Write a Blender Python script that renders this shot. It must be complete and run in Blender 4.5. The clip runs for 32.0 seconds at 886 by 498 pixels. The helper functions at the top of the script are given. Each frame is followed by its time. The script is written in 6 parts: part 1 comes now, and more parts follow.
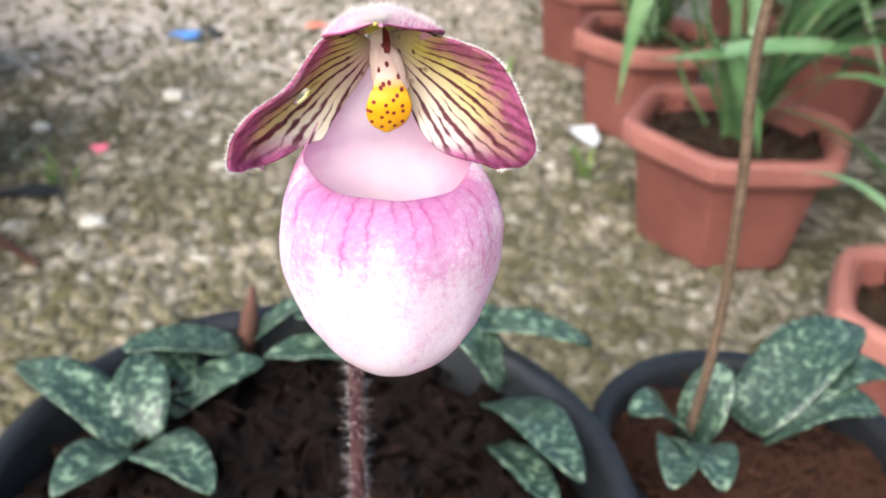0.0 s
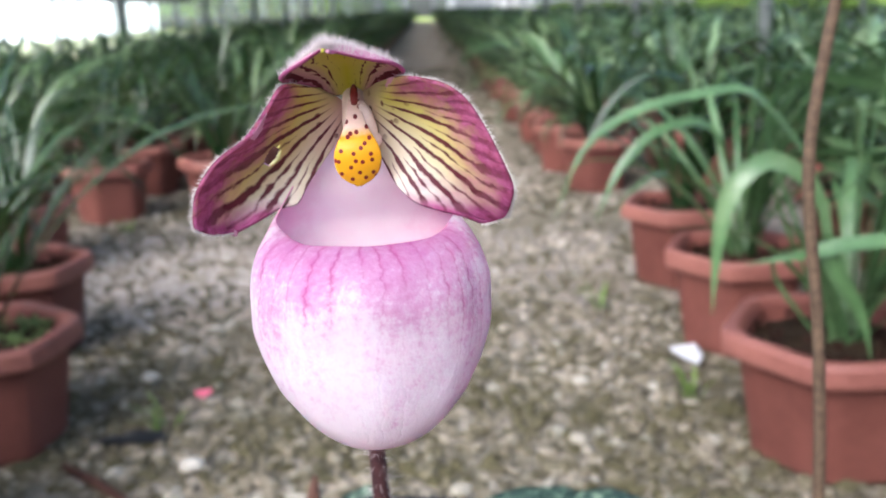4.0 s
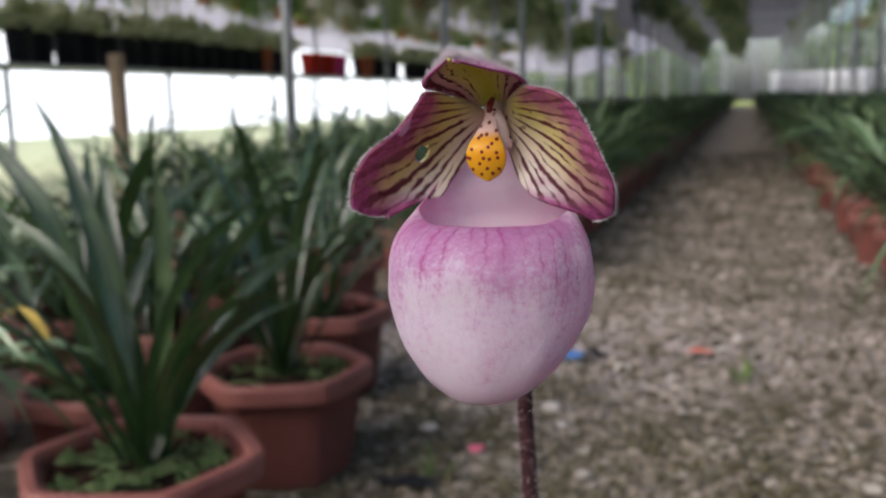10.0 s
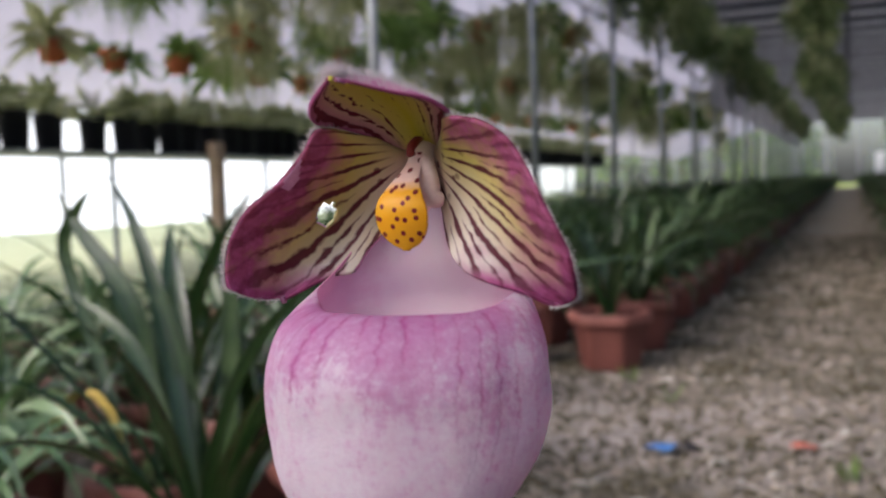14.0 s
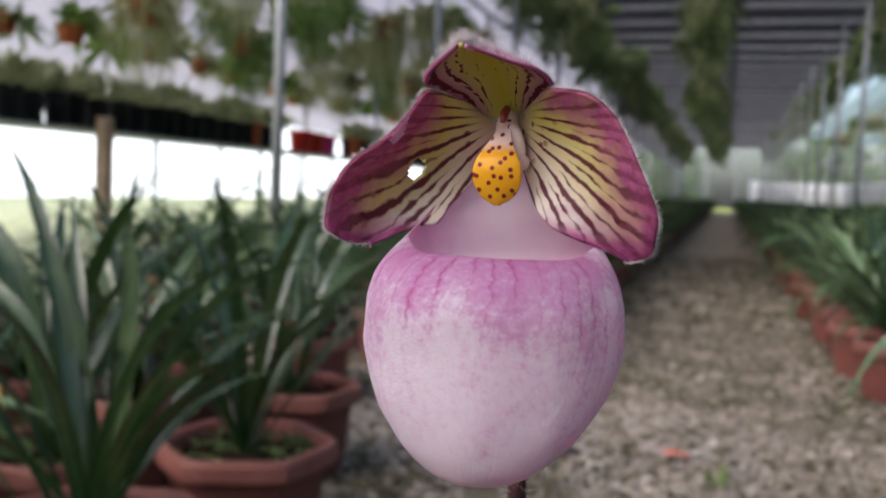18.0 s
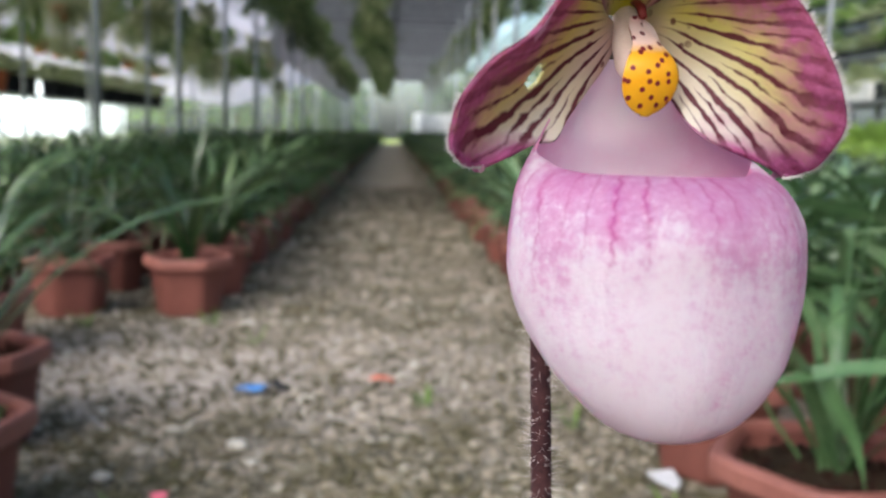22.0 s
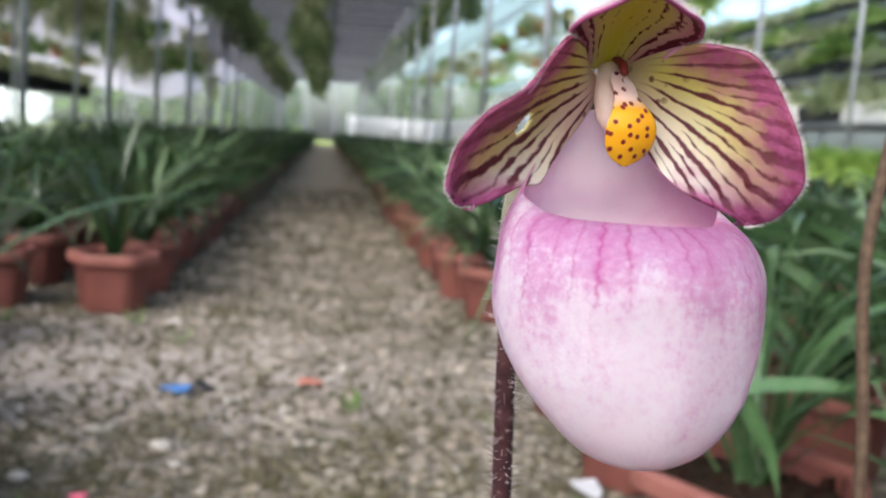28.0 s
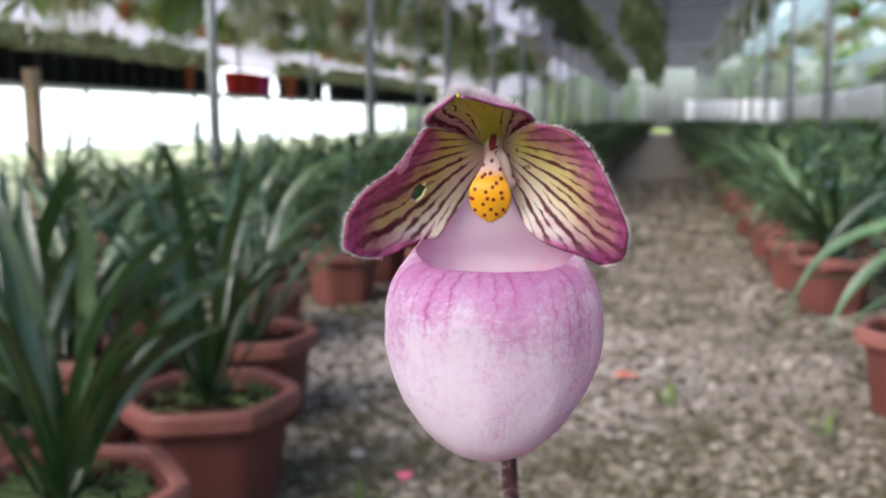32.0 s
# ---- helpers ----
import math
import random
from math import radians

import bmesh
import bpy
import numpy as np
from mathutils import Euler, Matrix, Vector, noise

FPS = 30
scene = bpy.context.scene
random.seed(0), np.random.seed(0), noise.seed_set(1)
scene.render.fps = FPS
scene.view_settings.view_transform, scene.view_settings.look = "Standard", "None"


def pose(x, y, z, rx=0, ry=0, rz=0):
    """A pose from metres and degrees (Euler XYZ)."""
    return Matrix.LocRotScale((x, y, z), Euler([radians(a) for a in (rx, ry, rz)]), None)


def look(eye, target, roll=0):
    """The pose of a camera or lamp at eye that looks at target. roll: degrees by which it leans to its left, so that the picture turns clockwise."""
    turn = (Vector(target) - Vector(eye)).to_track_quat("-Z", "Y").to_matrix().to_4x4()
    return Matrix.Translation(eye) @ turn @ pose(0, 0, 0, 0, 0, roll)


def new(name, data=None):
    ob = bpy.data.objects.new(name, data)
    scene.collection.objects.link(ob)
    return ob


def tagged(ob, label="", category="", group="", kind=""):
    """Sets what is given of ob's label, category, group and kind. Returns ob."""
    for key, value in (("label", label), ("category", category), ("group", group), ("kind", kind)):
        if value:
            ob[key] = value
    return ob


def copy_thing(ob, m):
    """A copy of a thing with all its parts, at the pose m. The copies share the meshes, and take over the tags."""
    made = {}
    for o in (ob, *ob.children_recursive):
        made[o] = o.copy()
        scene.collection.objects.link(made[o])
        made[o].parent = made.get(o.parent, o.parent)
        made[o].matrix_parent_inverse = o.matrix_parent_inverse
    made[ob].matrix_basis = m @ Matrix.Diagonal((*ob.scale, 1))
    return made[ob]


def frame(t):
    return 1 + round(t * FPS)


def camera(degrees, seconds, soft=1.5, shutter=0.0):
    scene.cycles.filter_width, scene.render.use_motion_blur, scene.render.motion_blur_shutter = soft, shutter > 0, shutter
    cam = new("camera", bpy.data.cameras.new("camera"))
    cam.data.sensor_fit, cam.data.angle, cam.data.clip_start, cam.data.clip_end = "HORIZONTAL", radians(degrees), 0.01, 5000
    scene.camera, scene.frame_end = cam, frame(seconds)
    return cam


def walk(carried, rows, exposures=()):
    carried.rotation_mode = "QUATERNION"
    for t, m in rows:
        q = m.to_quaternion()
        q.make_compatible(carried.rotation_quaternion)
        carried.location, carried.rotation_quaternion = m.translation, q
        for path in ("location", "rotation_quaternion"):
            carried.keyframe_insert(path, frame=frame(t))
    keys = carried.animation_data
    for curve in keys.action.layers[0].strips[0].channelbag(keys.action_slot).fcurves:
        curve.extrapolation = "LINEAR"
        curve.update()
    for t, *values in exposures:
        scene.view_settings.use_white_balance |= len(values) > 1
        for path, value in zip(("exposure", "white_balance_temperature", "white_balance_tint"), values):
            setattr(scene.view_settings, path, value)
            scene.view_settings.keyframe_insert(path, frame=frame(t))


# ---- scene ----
# ---- camera ----
PATH = [
    (0, (-0.0089, -0.1480, 0.6726), (0.1071, 0.7148, 0.1804), 3.78),
    (0.5, (-0.0045, -0.1569, 0.6748), (0.1056, 0.7241, 0.2148), 2.33),
    (1, (-0.0084, -0.1559, 0.6690), (0.0868, 0.7418, 0.2387), 1.21),
    (1.5, (-0.0054, -0.1560, 0.6685), (0.0858, 0.7481, 0.2511), 0.79),
    (2, (-0.0025, -0.1637, 0.6716), (0.0852, 0.7460, 0.2658), 0.28),
    (2.5, (0.0000, -0.1656, 0.6680), (0.0692, 0.7579, 0.2905), -0.59),
    (3, (0.0014, -0.1639, 0.6603), (0.0427, 0.7858, 0.3499), -0.78),
    (3.5, (0.0065, -0.1512, 0.6484), (0.0342, 0.8086, 0.3691), -1.94),
    (5.5, (0.0313, -0.1592, 0.6299), (-0.0912, 0.8183, 0.4580), -1.09),
    (6, (0.0417, -0.1700, 0.6297), (-0.1510, 0.7970, 0.4629), -1.13),
    (6.5, (0.0585, -0.1771, 0.6264), (-0.2371, 0.7651, 0.4687), -0.76),
    (7, (0.0697, -0.1786, 0.6274), (-0.2772, 0.7475, 0.4790), -1.53),
    (7.5, (0.0706, -0.1772, 0.6302), (-0.2776, 0.7493, 0.4877), -1.95),
    (8, (0.0688, -0.1772, 0.6372), (-0.2707, 0.7538, 0.5029), -2.51),
    (8.5, (0.0677, -0.1690, 0.6340), (-0.2914, 0.7527, 0.4871), -2.39),
    (9, (0.0651, -0.1713, 0.6226), (-0.2956, 0.7478, 0.4636), -2.31),
    (9.5, (0.0527, -0.1746, 0.6285), (-0.2852, 0.7536, 0.4729), -1.98),
    (10, (0.0470, -0.1734, 0.6269), (-0.2592, 0.7655, 0.4693), -1.51),
    (10.5, (0.0617, -0.1479, 0.6223), (-0.2787, 0.7820, 0.4832), -2.48),
    (11, (0.0634, -0.1254, 0.6180), (-0.3211, 0.7921, 0.5159), -2.67),
    (11.5, (0.0555, -0.1172, 0.6164), (-0.3399, 0.7977, 0.5354), -2.14),
    (12, (0.0568, -0.1268, 0.6216), (-0.3270, 0.7936, 0.5473), -1.91),
    (12.5, (0.0562, -0.1298, 0.6255), (-0.3257, 0.7920, 0.5595), -2.07),
    (13, (0.0556, -0.1242, 0.6238), (-0.3268, 0.7974, 0.5585), -2.19),
    (13.5, (0.0545, -0.1180, 0.6198), (-0.3377, 0.7994, 0.5522), -2.25),
    (14, (0.0561, -0.1160, 0.6198), (-0.3447, 0.7978, 0.5541), -2.01),
    (14.5, (0.0567, -0.1140, 0.6180), (-0.3520, 0.7962, 0.5500), -1.85),
    (16.5, (0.0620, -0.1424, 0.6113), (-0.3504, 0.7671, 0.5579), -2.20),
    (17, (0.0646, -0.1411, 0.6130), (-0.3000, 0.7885, 0.5576), -1.82),
    (17.5, (0.0512, -0.1397, 0.6145), (-0.2562, 0.8097, 0.5504), -0.42),
    (18, (0.0340, -0.1413, 0.6138), (-0.2535, 0.8142, 0.5478), 2.42),
    (18.5, (0.0240, -0.1457, 0.6161), (-0.2372, 0.8174, 0.5520), 2.93),
    (19, (0.0117, -0.1501, 0.6167), (-0.2050, 0.8245, 0.5601), 3.47),
    (19.5, (-0.0012, -0.1443, 0.6129), (-0.1337, 0.8452, 0.5550), 2.01),
    (20, (-0.0110, -0.1368, 0.6164), (-0.0858, 0.8582, 0.5496), 0.25),
    (20.5, (-0.0274, -0.1311, 0.6165), (-0.0449, 0.8646, 0.5259), 0.21),
    (21, (-0.0265, -0.1358, 0.6178), (0.0034, 0.8592, 0.5216), 1.07),
    (21.5, (-0.0319, -0.1322, 0.6179), (0.0139, 0.8618, 0.5178), 1.39),
    (22, (-0.0331, -0.1236, 0.6086), (0.0234, 0.8671, 0.4848), 1.50),
    (22.5, (-0.0341, -0.1225, 0.6133), (0.0569, 0.8673, 0.5033), 1.65),
    (23, (-0.0319, -0.1308, 0.6214), (0.0986, 0.8562, 0.5278), 1.40),
    (23.5, (-0.0352, -0.1383, 0.6164), (0.1344, 0.8426, 0.5213), 0.81),
    (24, (-0.0320, -0.1467, 0.6113), (0.1548, 0.8315, 0.5201), 1.06),
    (24.5, (-0.0409, -0.1463, 0.6128), (0.1672, 0.8280, 0.5264), 1.21),
    (26.5, (-0.0487, -0.1398, 0.6121), (0.1704, 0.8299, 0.5043), 3.04),
    (27, (-0.0494, -0.1344, 0.6127), (0.1292, 0.8426, 0.4961), 3.40),
    (27.5, (-0.0449, -0.1366, 0.6134), (0.1248, 0.8417, 0.4945), 4.68),
    (28, (-0.0423, -0.1305, 0.6132), (0.0887, 0.8541, 0.4980), 4.09),
    (28.5, (-0.0366, -0.1362, 0.6199), (0.0325, 0.8529, 0.4898), 4.04),
    (29, (-0.0276, -0.1349, 0.6190), (0.0036, 0.8544, 0.4769), 3.44),
    (29.5, (-0.0232, -0.1250, 0.6156), (-0.0389, 0.8645, 0.4719), 2.85),
    (30, (-0.0055, -0.1398, 0.6168), (-0.0750, 0.8449, 0.4569), 2.94),
    (30.5, (0.0104, -0.1554, 0.6206), (-0.1230, 0.8215, 0.4536), 4.07),
    (31, (0.0298, -0.1623, 0.6271), (-0.1358, 0.8092, 0.4578), 0.51),
    (31.5, (0.0264, -0.1630, 0.6285), (-0.1646, 0.8059, 0.4711), 0.94),
    (32, (0.0304, -0.1671, 0.6296), (-0.1970, 0.7972, 0.4940), -0.43),
]
cam = camera(50.647, 32.0, soft=1.8)
cam.data.dof.use_dof = True
cam.data.dof.focus_distance = 0.15
cam.data.dof.aperture_fstop = 26.0
walk(cam, [(t, look(eye, aim, roll)) for t, eye, aim, roll in PATH],
     exposures=[(0.0, 2.04, 6300, 4), (0.6, 1.62, 6200, 5), (1.0, 1.54, 6100, 6), (1.5, 1.80, 6000, 6), (2.0, 2.02, 6000, 7), (3.0, 1.93, 5850, 7),
                (6.0, 1.20, 6150, 12), (7.2, 0.80, 6200, 14), (9.0, 0.72, 6250, 14), (14.0, 0.78, 6300, 15), (18.0, 0.82, 6300, 13), (21.0, 1.38, 6250, 8), (22.0, 1.34, 6200, 5),
                (24.0, 1.14, 6100, 11), (24.5, 1.02, 6100, 11), (26.5, 1.32, 6100, 9), (27.0, 1.40, 6100, 8), (28.0, 1.42, 6150, 7), (29.0, 1.50, 6200, 6), (30.0, 1.40, 6200, 5), (31.0, 1.25, 6150, 9), (32.0, 1.31, 6100, 11)])

# ---- light ----
world = bpy.data.worlds.new("sky")
scene.world = world
world.use_nodes = True
wn = world.node_tree.nodes
sky = wn.new("ShaderNodeTexSky")
sky.sky_type = "NISHITA"
sky.sun_disc = False
sky.sun_elevation = radians(41.5)
sky.sun_rotation = radians(209)
sky.air_density, sky.dust_density = 1.0, 4.0
world.node_tree.links.new(sky.outputs[0], wn["Background"].inputs[0])
wn["Background"].inputs[1].default_value = 0.15

sun_data = bpy.data.lights.new("sun", "SUN")
sun_data.energy = 1.2
sun_data.angle = radians(45)
sun_data.color = (1.0, 0.97, 0.99)
sun = new("sun", sun_data)
sun.matrix_world = look((-3.5, -6.2, 6.3), (0, 0, 0))


# ---- materials ----
def mat(name, rough=0.6, spec=0.4):
    m = bpy.data.materials.new(name)
    m.use_nodes = True
    nt = m.node_tree
    b = nt.nodes["Principled BSDF"]
    b.inputs["Roughness"].default_value = rough
    b.inputs["Specular IOR Level"].default_value = spec
    return m, nt, b


def node(nt, kind, **props):
    n = nt.nodes.new("ShaderNode" + kind)
    for k, v in props.items():
        if k in n.inputs:
            n.inputs[k].default_value = v
    return n


def ramp(nt, fac, stops):
    r = nt.nodes.new("ShaderNodeValToRGB")
    e = r.color_ramp.elements
    while len(e) < len(stops):
        e.new(0.5)
    for el, (p, c) in zip(e, stops):
        el.position, el.color = p, (*c, 1)
    nt.links.new(fac, r.inputs[0])
    return r.outputs[0]


def mix(nt, fac, a, b, mode="MIX"):
    n = nt.nodes.new("ShaderNodeMix")
    n.data_type, n.blend_type = "RGBA", mode
    for v, i in ((fac, 0), (a, 6), (b, 7)):
        if hasattr(v, "links"):
            nt.links.new(v, n.inputs[i])
        elif i == 0:
            n.inputs[0].default_value = v
        else:
            n.inputs[i].default_value = (*v, 1)
    return n.outputs[2]


def calc(nt, op, a, b=0.0, c=0.0):
    n = nt.nodes.new("ShaderNodeMath")
    n.operation = op
    for i, v in enumerate((a, b, c)):
        if hasattr(v, "links"):
            nt.links.new(v, n.inputs[i])
        else:
            n.inputs[i].default_value = v
    return n.outputs[0]


def noise_of(nt, scale, detail=4.0, rough=0.6, where=None, warp=0.0):
    n = node(nt, "TexNoise", Scale=scale, Detail=detail, Roughness=rough, Distortion=warp)
    if where is None:
        where = nt.nodes.new("ShaderNodeTexCoord").outputs["Object"]
    nt.links.new(where, n.inputs["Vector"])
    return n.outputs["Fac"]


def bump(nt, b, height, strength=0.4, dist=0.01):
    n = node(nt, "Bump", Strength=strength, Distance=dist)
    nt.links.new(height, n.inputs["Height"])
    nt.links.new(n.outputs[0], b.inputs["Normal"])


def plain(name, dark, light, scale=8.0, rough=0.6, spec=0.4, relief=0.25, dist=0.004, metal=0.0, vary=0.25):
    """Two-scale mottled surface, each object a little different."""
    m, nt, b = mat(name, rough, spec)
    a = noise_of(nt, scale, 3)
    f = noise_of(nt, scale * 11, 4)
    info = nt.nodes.new("ShaderNodeObjectInfo")
    s = calc(nt, "ADD", calc(nt, "MULTIPLY", a, 0.7), calc(nt, "MULTIPLY", f, 0.3))
    s = calc(nt, "ADD", s, calc(nt, "MULTIPLY", calc(nt, "SUBTRACT", info.outputs["Random"], 0.5), vary))
    nt.links.new(ramp(nt, s, [(0.3, dark), (0.7, light)]), b.inputs["Base Color"])
    nt.links.new(calc(nt, "ADD", rough - 0.1, calc(nt, "MULTIPLY", f, 0.2)), b.inputs["Roughness"])
    b.inputs["Metallic"].default_value = metal
    bump(nt, b, f, relief, dist)
    return m


def uvs(nt):
    uv = nt.nodes.new("ShaderNodeUVMap")
    sep = nt.nodes.new("ShaderNodeSeparateXYZ")
    nt.links.new(uv.outputs[0], sep.inputs[0])
    return uv.outputs[0], sep.outputs[0], sep.outputs[1]


def shifted(nt, vec, amount, scale, detail=2.0):
    n = node(nt, "TexNoise", Scale=scale, Detail=detail)
    nt.links.new(vec, n.inputs["Vector"])
    return calc(nt, "MULTIPLY", calc(nt, "SUBTRACT", n.outputs["Fac"], 0.5), amount)


def soft_flesh(b, weight=0.25, radius=(0.004, 0.002, 0.0015)):
    b.inputs["Subsurface Weight"].default_value = weight
    b.inputs["Subsurface Radius"].default_value = radius
    b.inputs["Subsurface Scale"].default_value = 1.0


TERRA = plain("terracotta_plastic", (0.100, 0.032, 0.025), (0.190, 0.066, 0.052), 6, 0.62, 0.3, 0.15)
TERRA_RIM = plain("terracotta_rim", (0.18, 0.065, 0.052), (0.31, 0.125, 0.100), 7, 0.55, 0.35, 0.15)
SOIL = plain("potting_soil", (0.015, 0.010, 0.007), (0.075, 0.050, 0.030), 30, 0.95, 0.1, 0.9, 0.02)
BARK = plain("bark_mulch", (0.009, 0.004, 0.003), (0.070, 0.030, 0.018), 60, 0.9, 0.15, 0.8, 0.01, vary=0.6)
BLACK = plain("black_plastic", (0.007, 0.008, 0.010), (0.018, 0.019, 0.023), 10, 0.5, 0.35, 0.1)
STEEL = plain("galvanised_steel", (0.22, 0.24, 0.26), (0.42, 0.44, 0.46), 9, 0.5, 0.5, 0.1, metal=0.6)
BAMBOO = plain("weathered_timber", (0.36, 0.25, 0.18), (0.54, 0.40, 0.31), 12, 0.75, 0.2, 0.3)
ORANGE = plain("orange_pot", (0.40, 0.10, 0.04), (0.60, 0.17, 0.08), 6, 0.6, 0.3, 0.1)
PINK = plain("magenta_plastic", (0.70, 0.05, 0.25), (0.85, 0.10, 0.35), 6, 0.5, 0.3, 0.1)
REDP = plain("red_plastic", (0.60, 0.03, 0.02), (0.80, 0.06, 0.04), 6, 0.5, 0.3, 0.1)
BLUEP = plain("blue_foil", (0.03, 0.12, 0.42), (0.10, 0.28, 0.65), 40, 0.4, 0.5, 0.4)
PALE_STONE = plain("pale_stone", (0.30, 0.27, 0.22), (0.55, 0.52, 0.46), 60, 0.85, 0.2, 0.5)
PAPER = plain("white_paper", (0.38, 0.39, 0.42), (0.60, 0.61, 0.64), 20, 0.7, 0.2, 0.2)
CORAL = plain("faded_red_petal", (0.55, 0.12, 0.08), (0.75, 0.22, 0.15), 30, 0.7, 0.2, 0.2)
ROSE = plain("fallen_pink_petal", (0.55, 0.10, 0.16), (0.75, 0.2, 0.28), 30, 0.7, 0.2, 0.2)
TWIG = plain("dark_twig", (0.05, 0.025, 0.02), (0.12, 0.06, 0.045), 40, 0.85, 0.1, 0.5)
BATTEN = plain("grey_timber", (0.30, 0.30, 0.33), (0.48, 0.48, 0.52), 9, 0.8, 0.2, 0.3)
CONCRETE = plain("grey_concrete", (0.20, 0.19, 0.18), (0.34, 0.33, 0.31), 9, 0.9, 0.1, 0.4)
WHITE = plain("white_sheeting", (0.72, 0.72, 0.72), (0.86, 0.86, 0.86), 3, 0.6, 0.3, 0.1)
GRASS = plain("short_grass", (0.42, 0.47, 0.26), (0.62, 0.65, 0.42), 2, 0.9, 0.1, 0.5)
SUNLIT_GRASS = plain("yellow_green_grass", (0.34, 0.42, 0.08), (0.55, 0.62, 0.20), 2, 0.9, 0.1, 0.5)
DRY = plain("yellowed_leaf", (0.42, 0.30, 0.06), (0.62, 0.47, 0.14), 25, 0.6, 0.3, 0.2)


def sheet(name, color, through_light, clear=0.0):
    """A thin sheet or net that lets part of the light through."""
    m, nt, b = mat(name, 0.7, 0.2)
    n = noise_of(nt, 6, 4)
    nt.links.new(mix(nt, calc(nt, "MULTIPLY", n, 0.5), color, tuple(0.7 * k for k in color)), b.inputs["Base Color"])
    t = node(nt, "BsdfTranslucent")
    t.inputs["Color"].default_value = (*color, 1)
    ms = node(nt, "MixShader", Fac=through_light)
    nt.links.new(b.outputs[0], ms.inputs[1])
    nt.links.new(t.outputs[0], ms.inputs[2])
    out = ms.outputs[0]
    if clear:
        tr = node(nt, "BsdfTransparent")
        m2 = node(nt, "MixShader", Fac=clear)
        nt.links.new(out, m2.inputs[1])
        nt.links.new(tr.outputs[0], m2.inputs[2])
        out = m2.outputs[0]
    nt.links.new(out, nt.nodes["Material Output"].inputs[0])
    return m


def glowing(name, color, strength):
    """A plain backdrop colour that glows by itself in place of outdoor daylight."""
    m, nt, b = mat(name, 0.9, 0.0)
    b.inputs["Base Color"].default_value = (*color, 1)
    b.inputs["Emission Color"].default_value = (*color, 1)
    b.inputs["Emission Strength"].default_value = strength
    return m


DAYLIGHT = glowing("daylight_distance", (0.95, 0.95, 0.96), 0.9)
FILM = sheet("white_film", (0.88, 0.88, 0.88), 0.6)
NET = sheet("lavender_net", (0.58, 0.56, 0.60), 0.72, 0.22)
HAZE_NET = sheet("pale_end_net", (0.44, 0.48, 0.44), 0.7, 0.68)
WALL_NET = sheet("grey_green_net", (0.34, 0.38, 0.35), 0.6, 0.42)
ROOFING = sheet("dark_shade_cloth", (0.20, 0.205, 0.23), 0.6)
SHADE = sheet("dimming_net", (0.05, 0.05, 0.055), 0.3, 0.58)
TEAL = sheet("teal_net", (0.46, 0.58, 0.55), 0.68, 0.36)


def airy(name, dark, light, share=0.45):
    """Thin leaves that glow with light from behind."""
    m, nt, b = mat(name, 0.6, 0.3)
    geo = nt.nodes.new("ShaderNodeNewGeometry")
    info = nt.nodes.new("ShaderNodeObjectInfo")
    s = calc(nt, "ADD", calc(nt, "MULTIPLY", geo.outputs["Random Per Island"], 0.6), calc(nt, "MULTIPLY", info.outputs["Random"], 0.25))
    s = calc(nt, "ADD", s, calc(nt, "MULTIPLY", noise_of(nt, 12, 3), 0.25))
    col = ramp(nt, s, [(0.15, dark), (0.9, light)])
    nt.links.new(col, b.inputs["Base Color"])
    t = node(nt, "BsdfTranslucent")
    nt.links.new(col, t.inputs["Color"])
    ms = node(nt, "MixShader", Fac=share)
    nt.links.new(b.outputs[0], ms.inputs[1])
    nt.links.new(t.outputs[0], ms.inputs[2])
    nt.links.new(ms.outputs[0], nt.nodes["Material Output"].inputs[0])
    return m


MOSSY = airy("grey_green_moss", (0.24, 0.26, 0.12), (0.60, 0.62, 0.37), 0.62)
WASHED = airy("pale_seedling", (0.28, 0.33, 0.14), (0.58, 0.61, 0.38), 0.55)
PALE_LEAF = airy("fresh_green_leaf", (0.08, 0.16, 0.03), (0.30, 0.42, 0.12))
SHADY_LEAF = airy("shady_green_leaf", (0.06, 0.095, 0.035), (0.25, 0.32, 0.13), 0.5)
LIME_LEAF = airy("lime_seedling_leaf", (0.20, 0.34, 0.05), (0.46, 0.62, 0.16), 0.5)
DEEP_LEAF = airy("deep_green_leaf", (0.06, 0.11, 0.04), (0.26, 0.36, 0.15), 0.58)


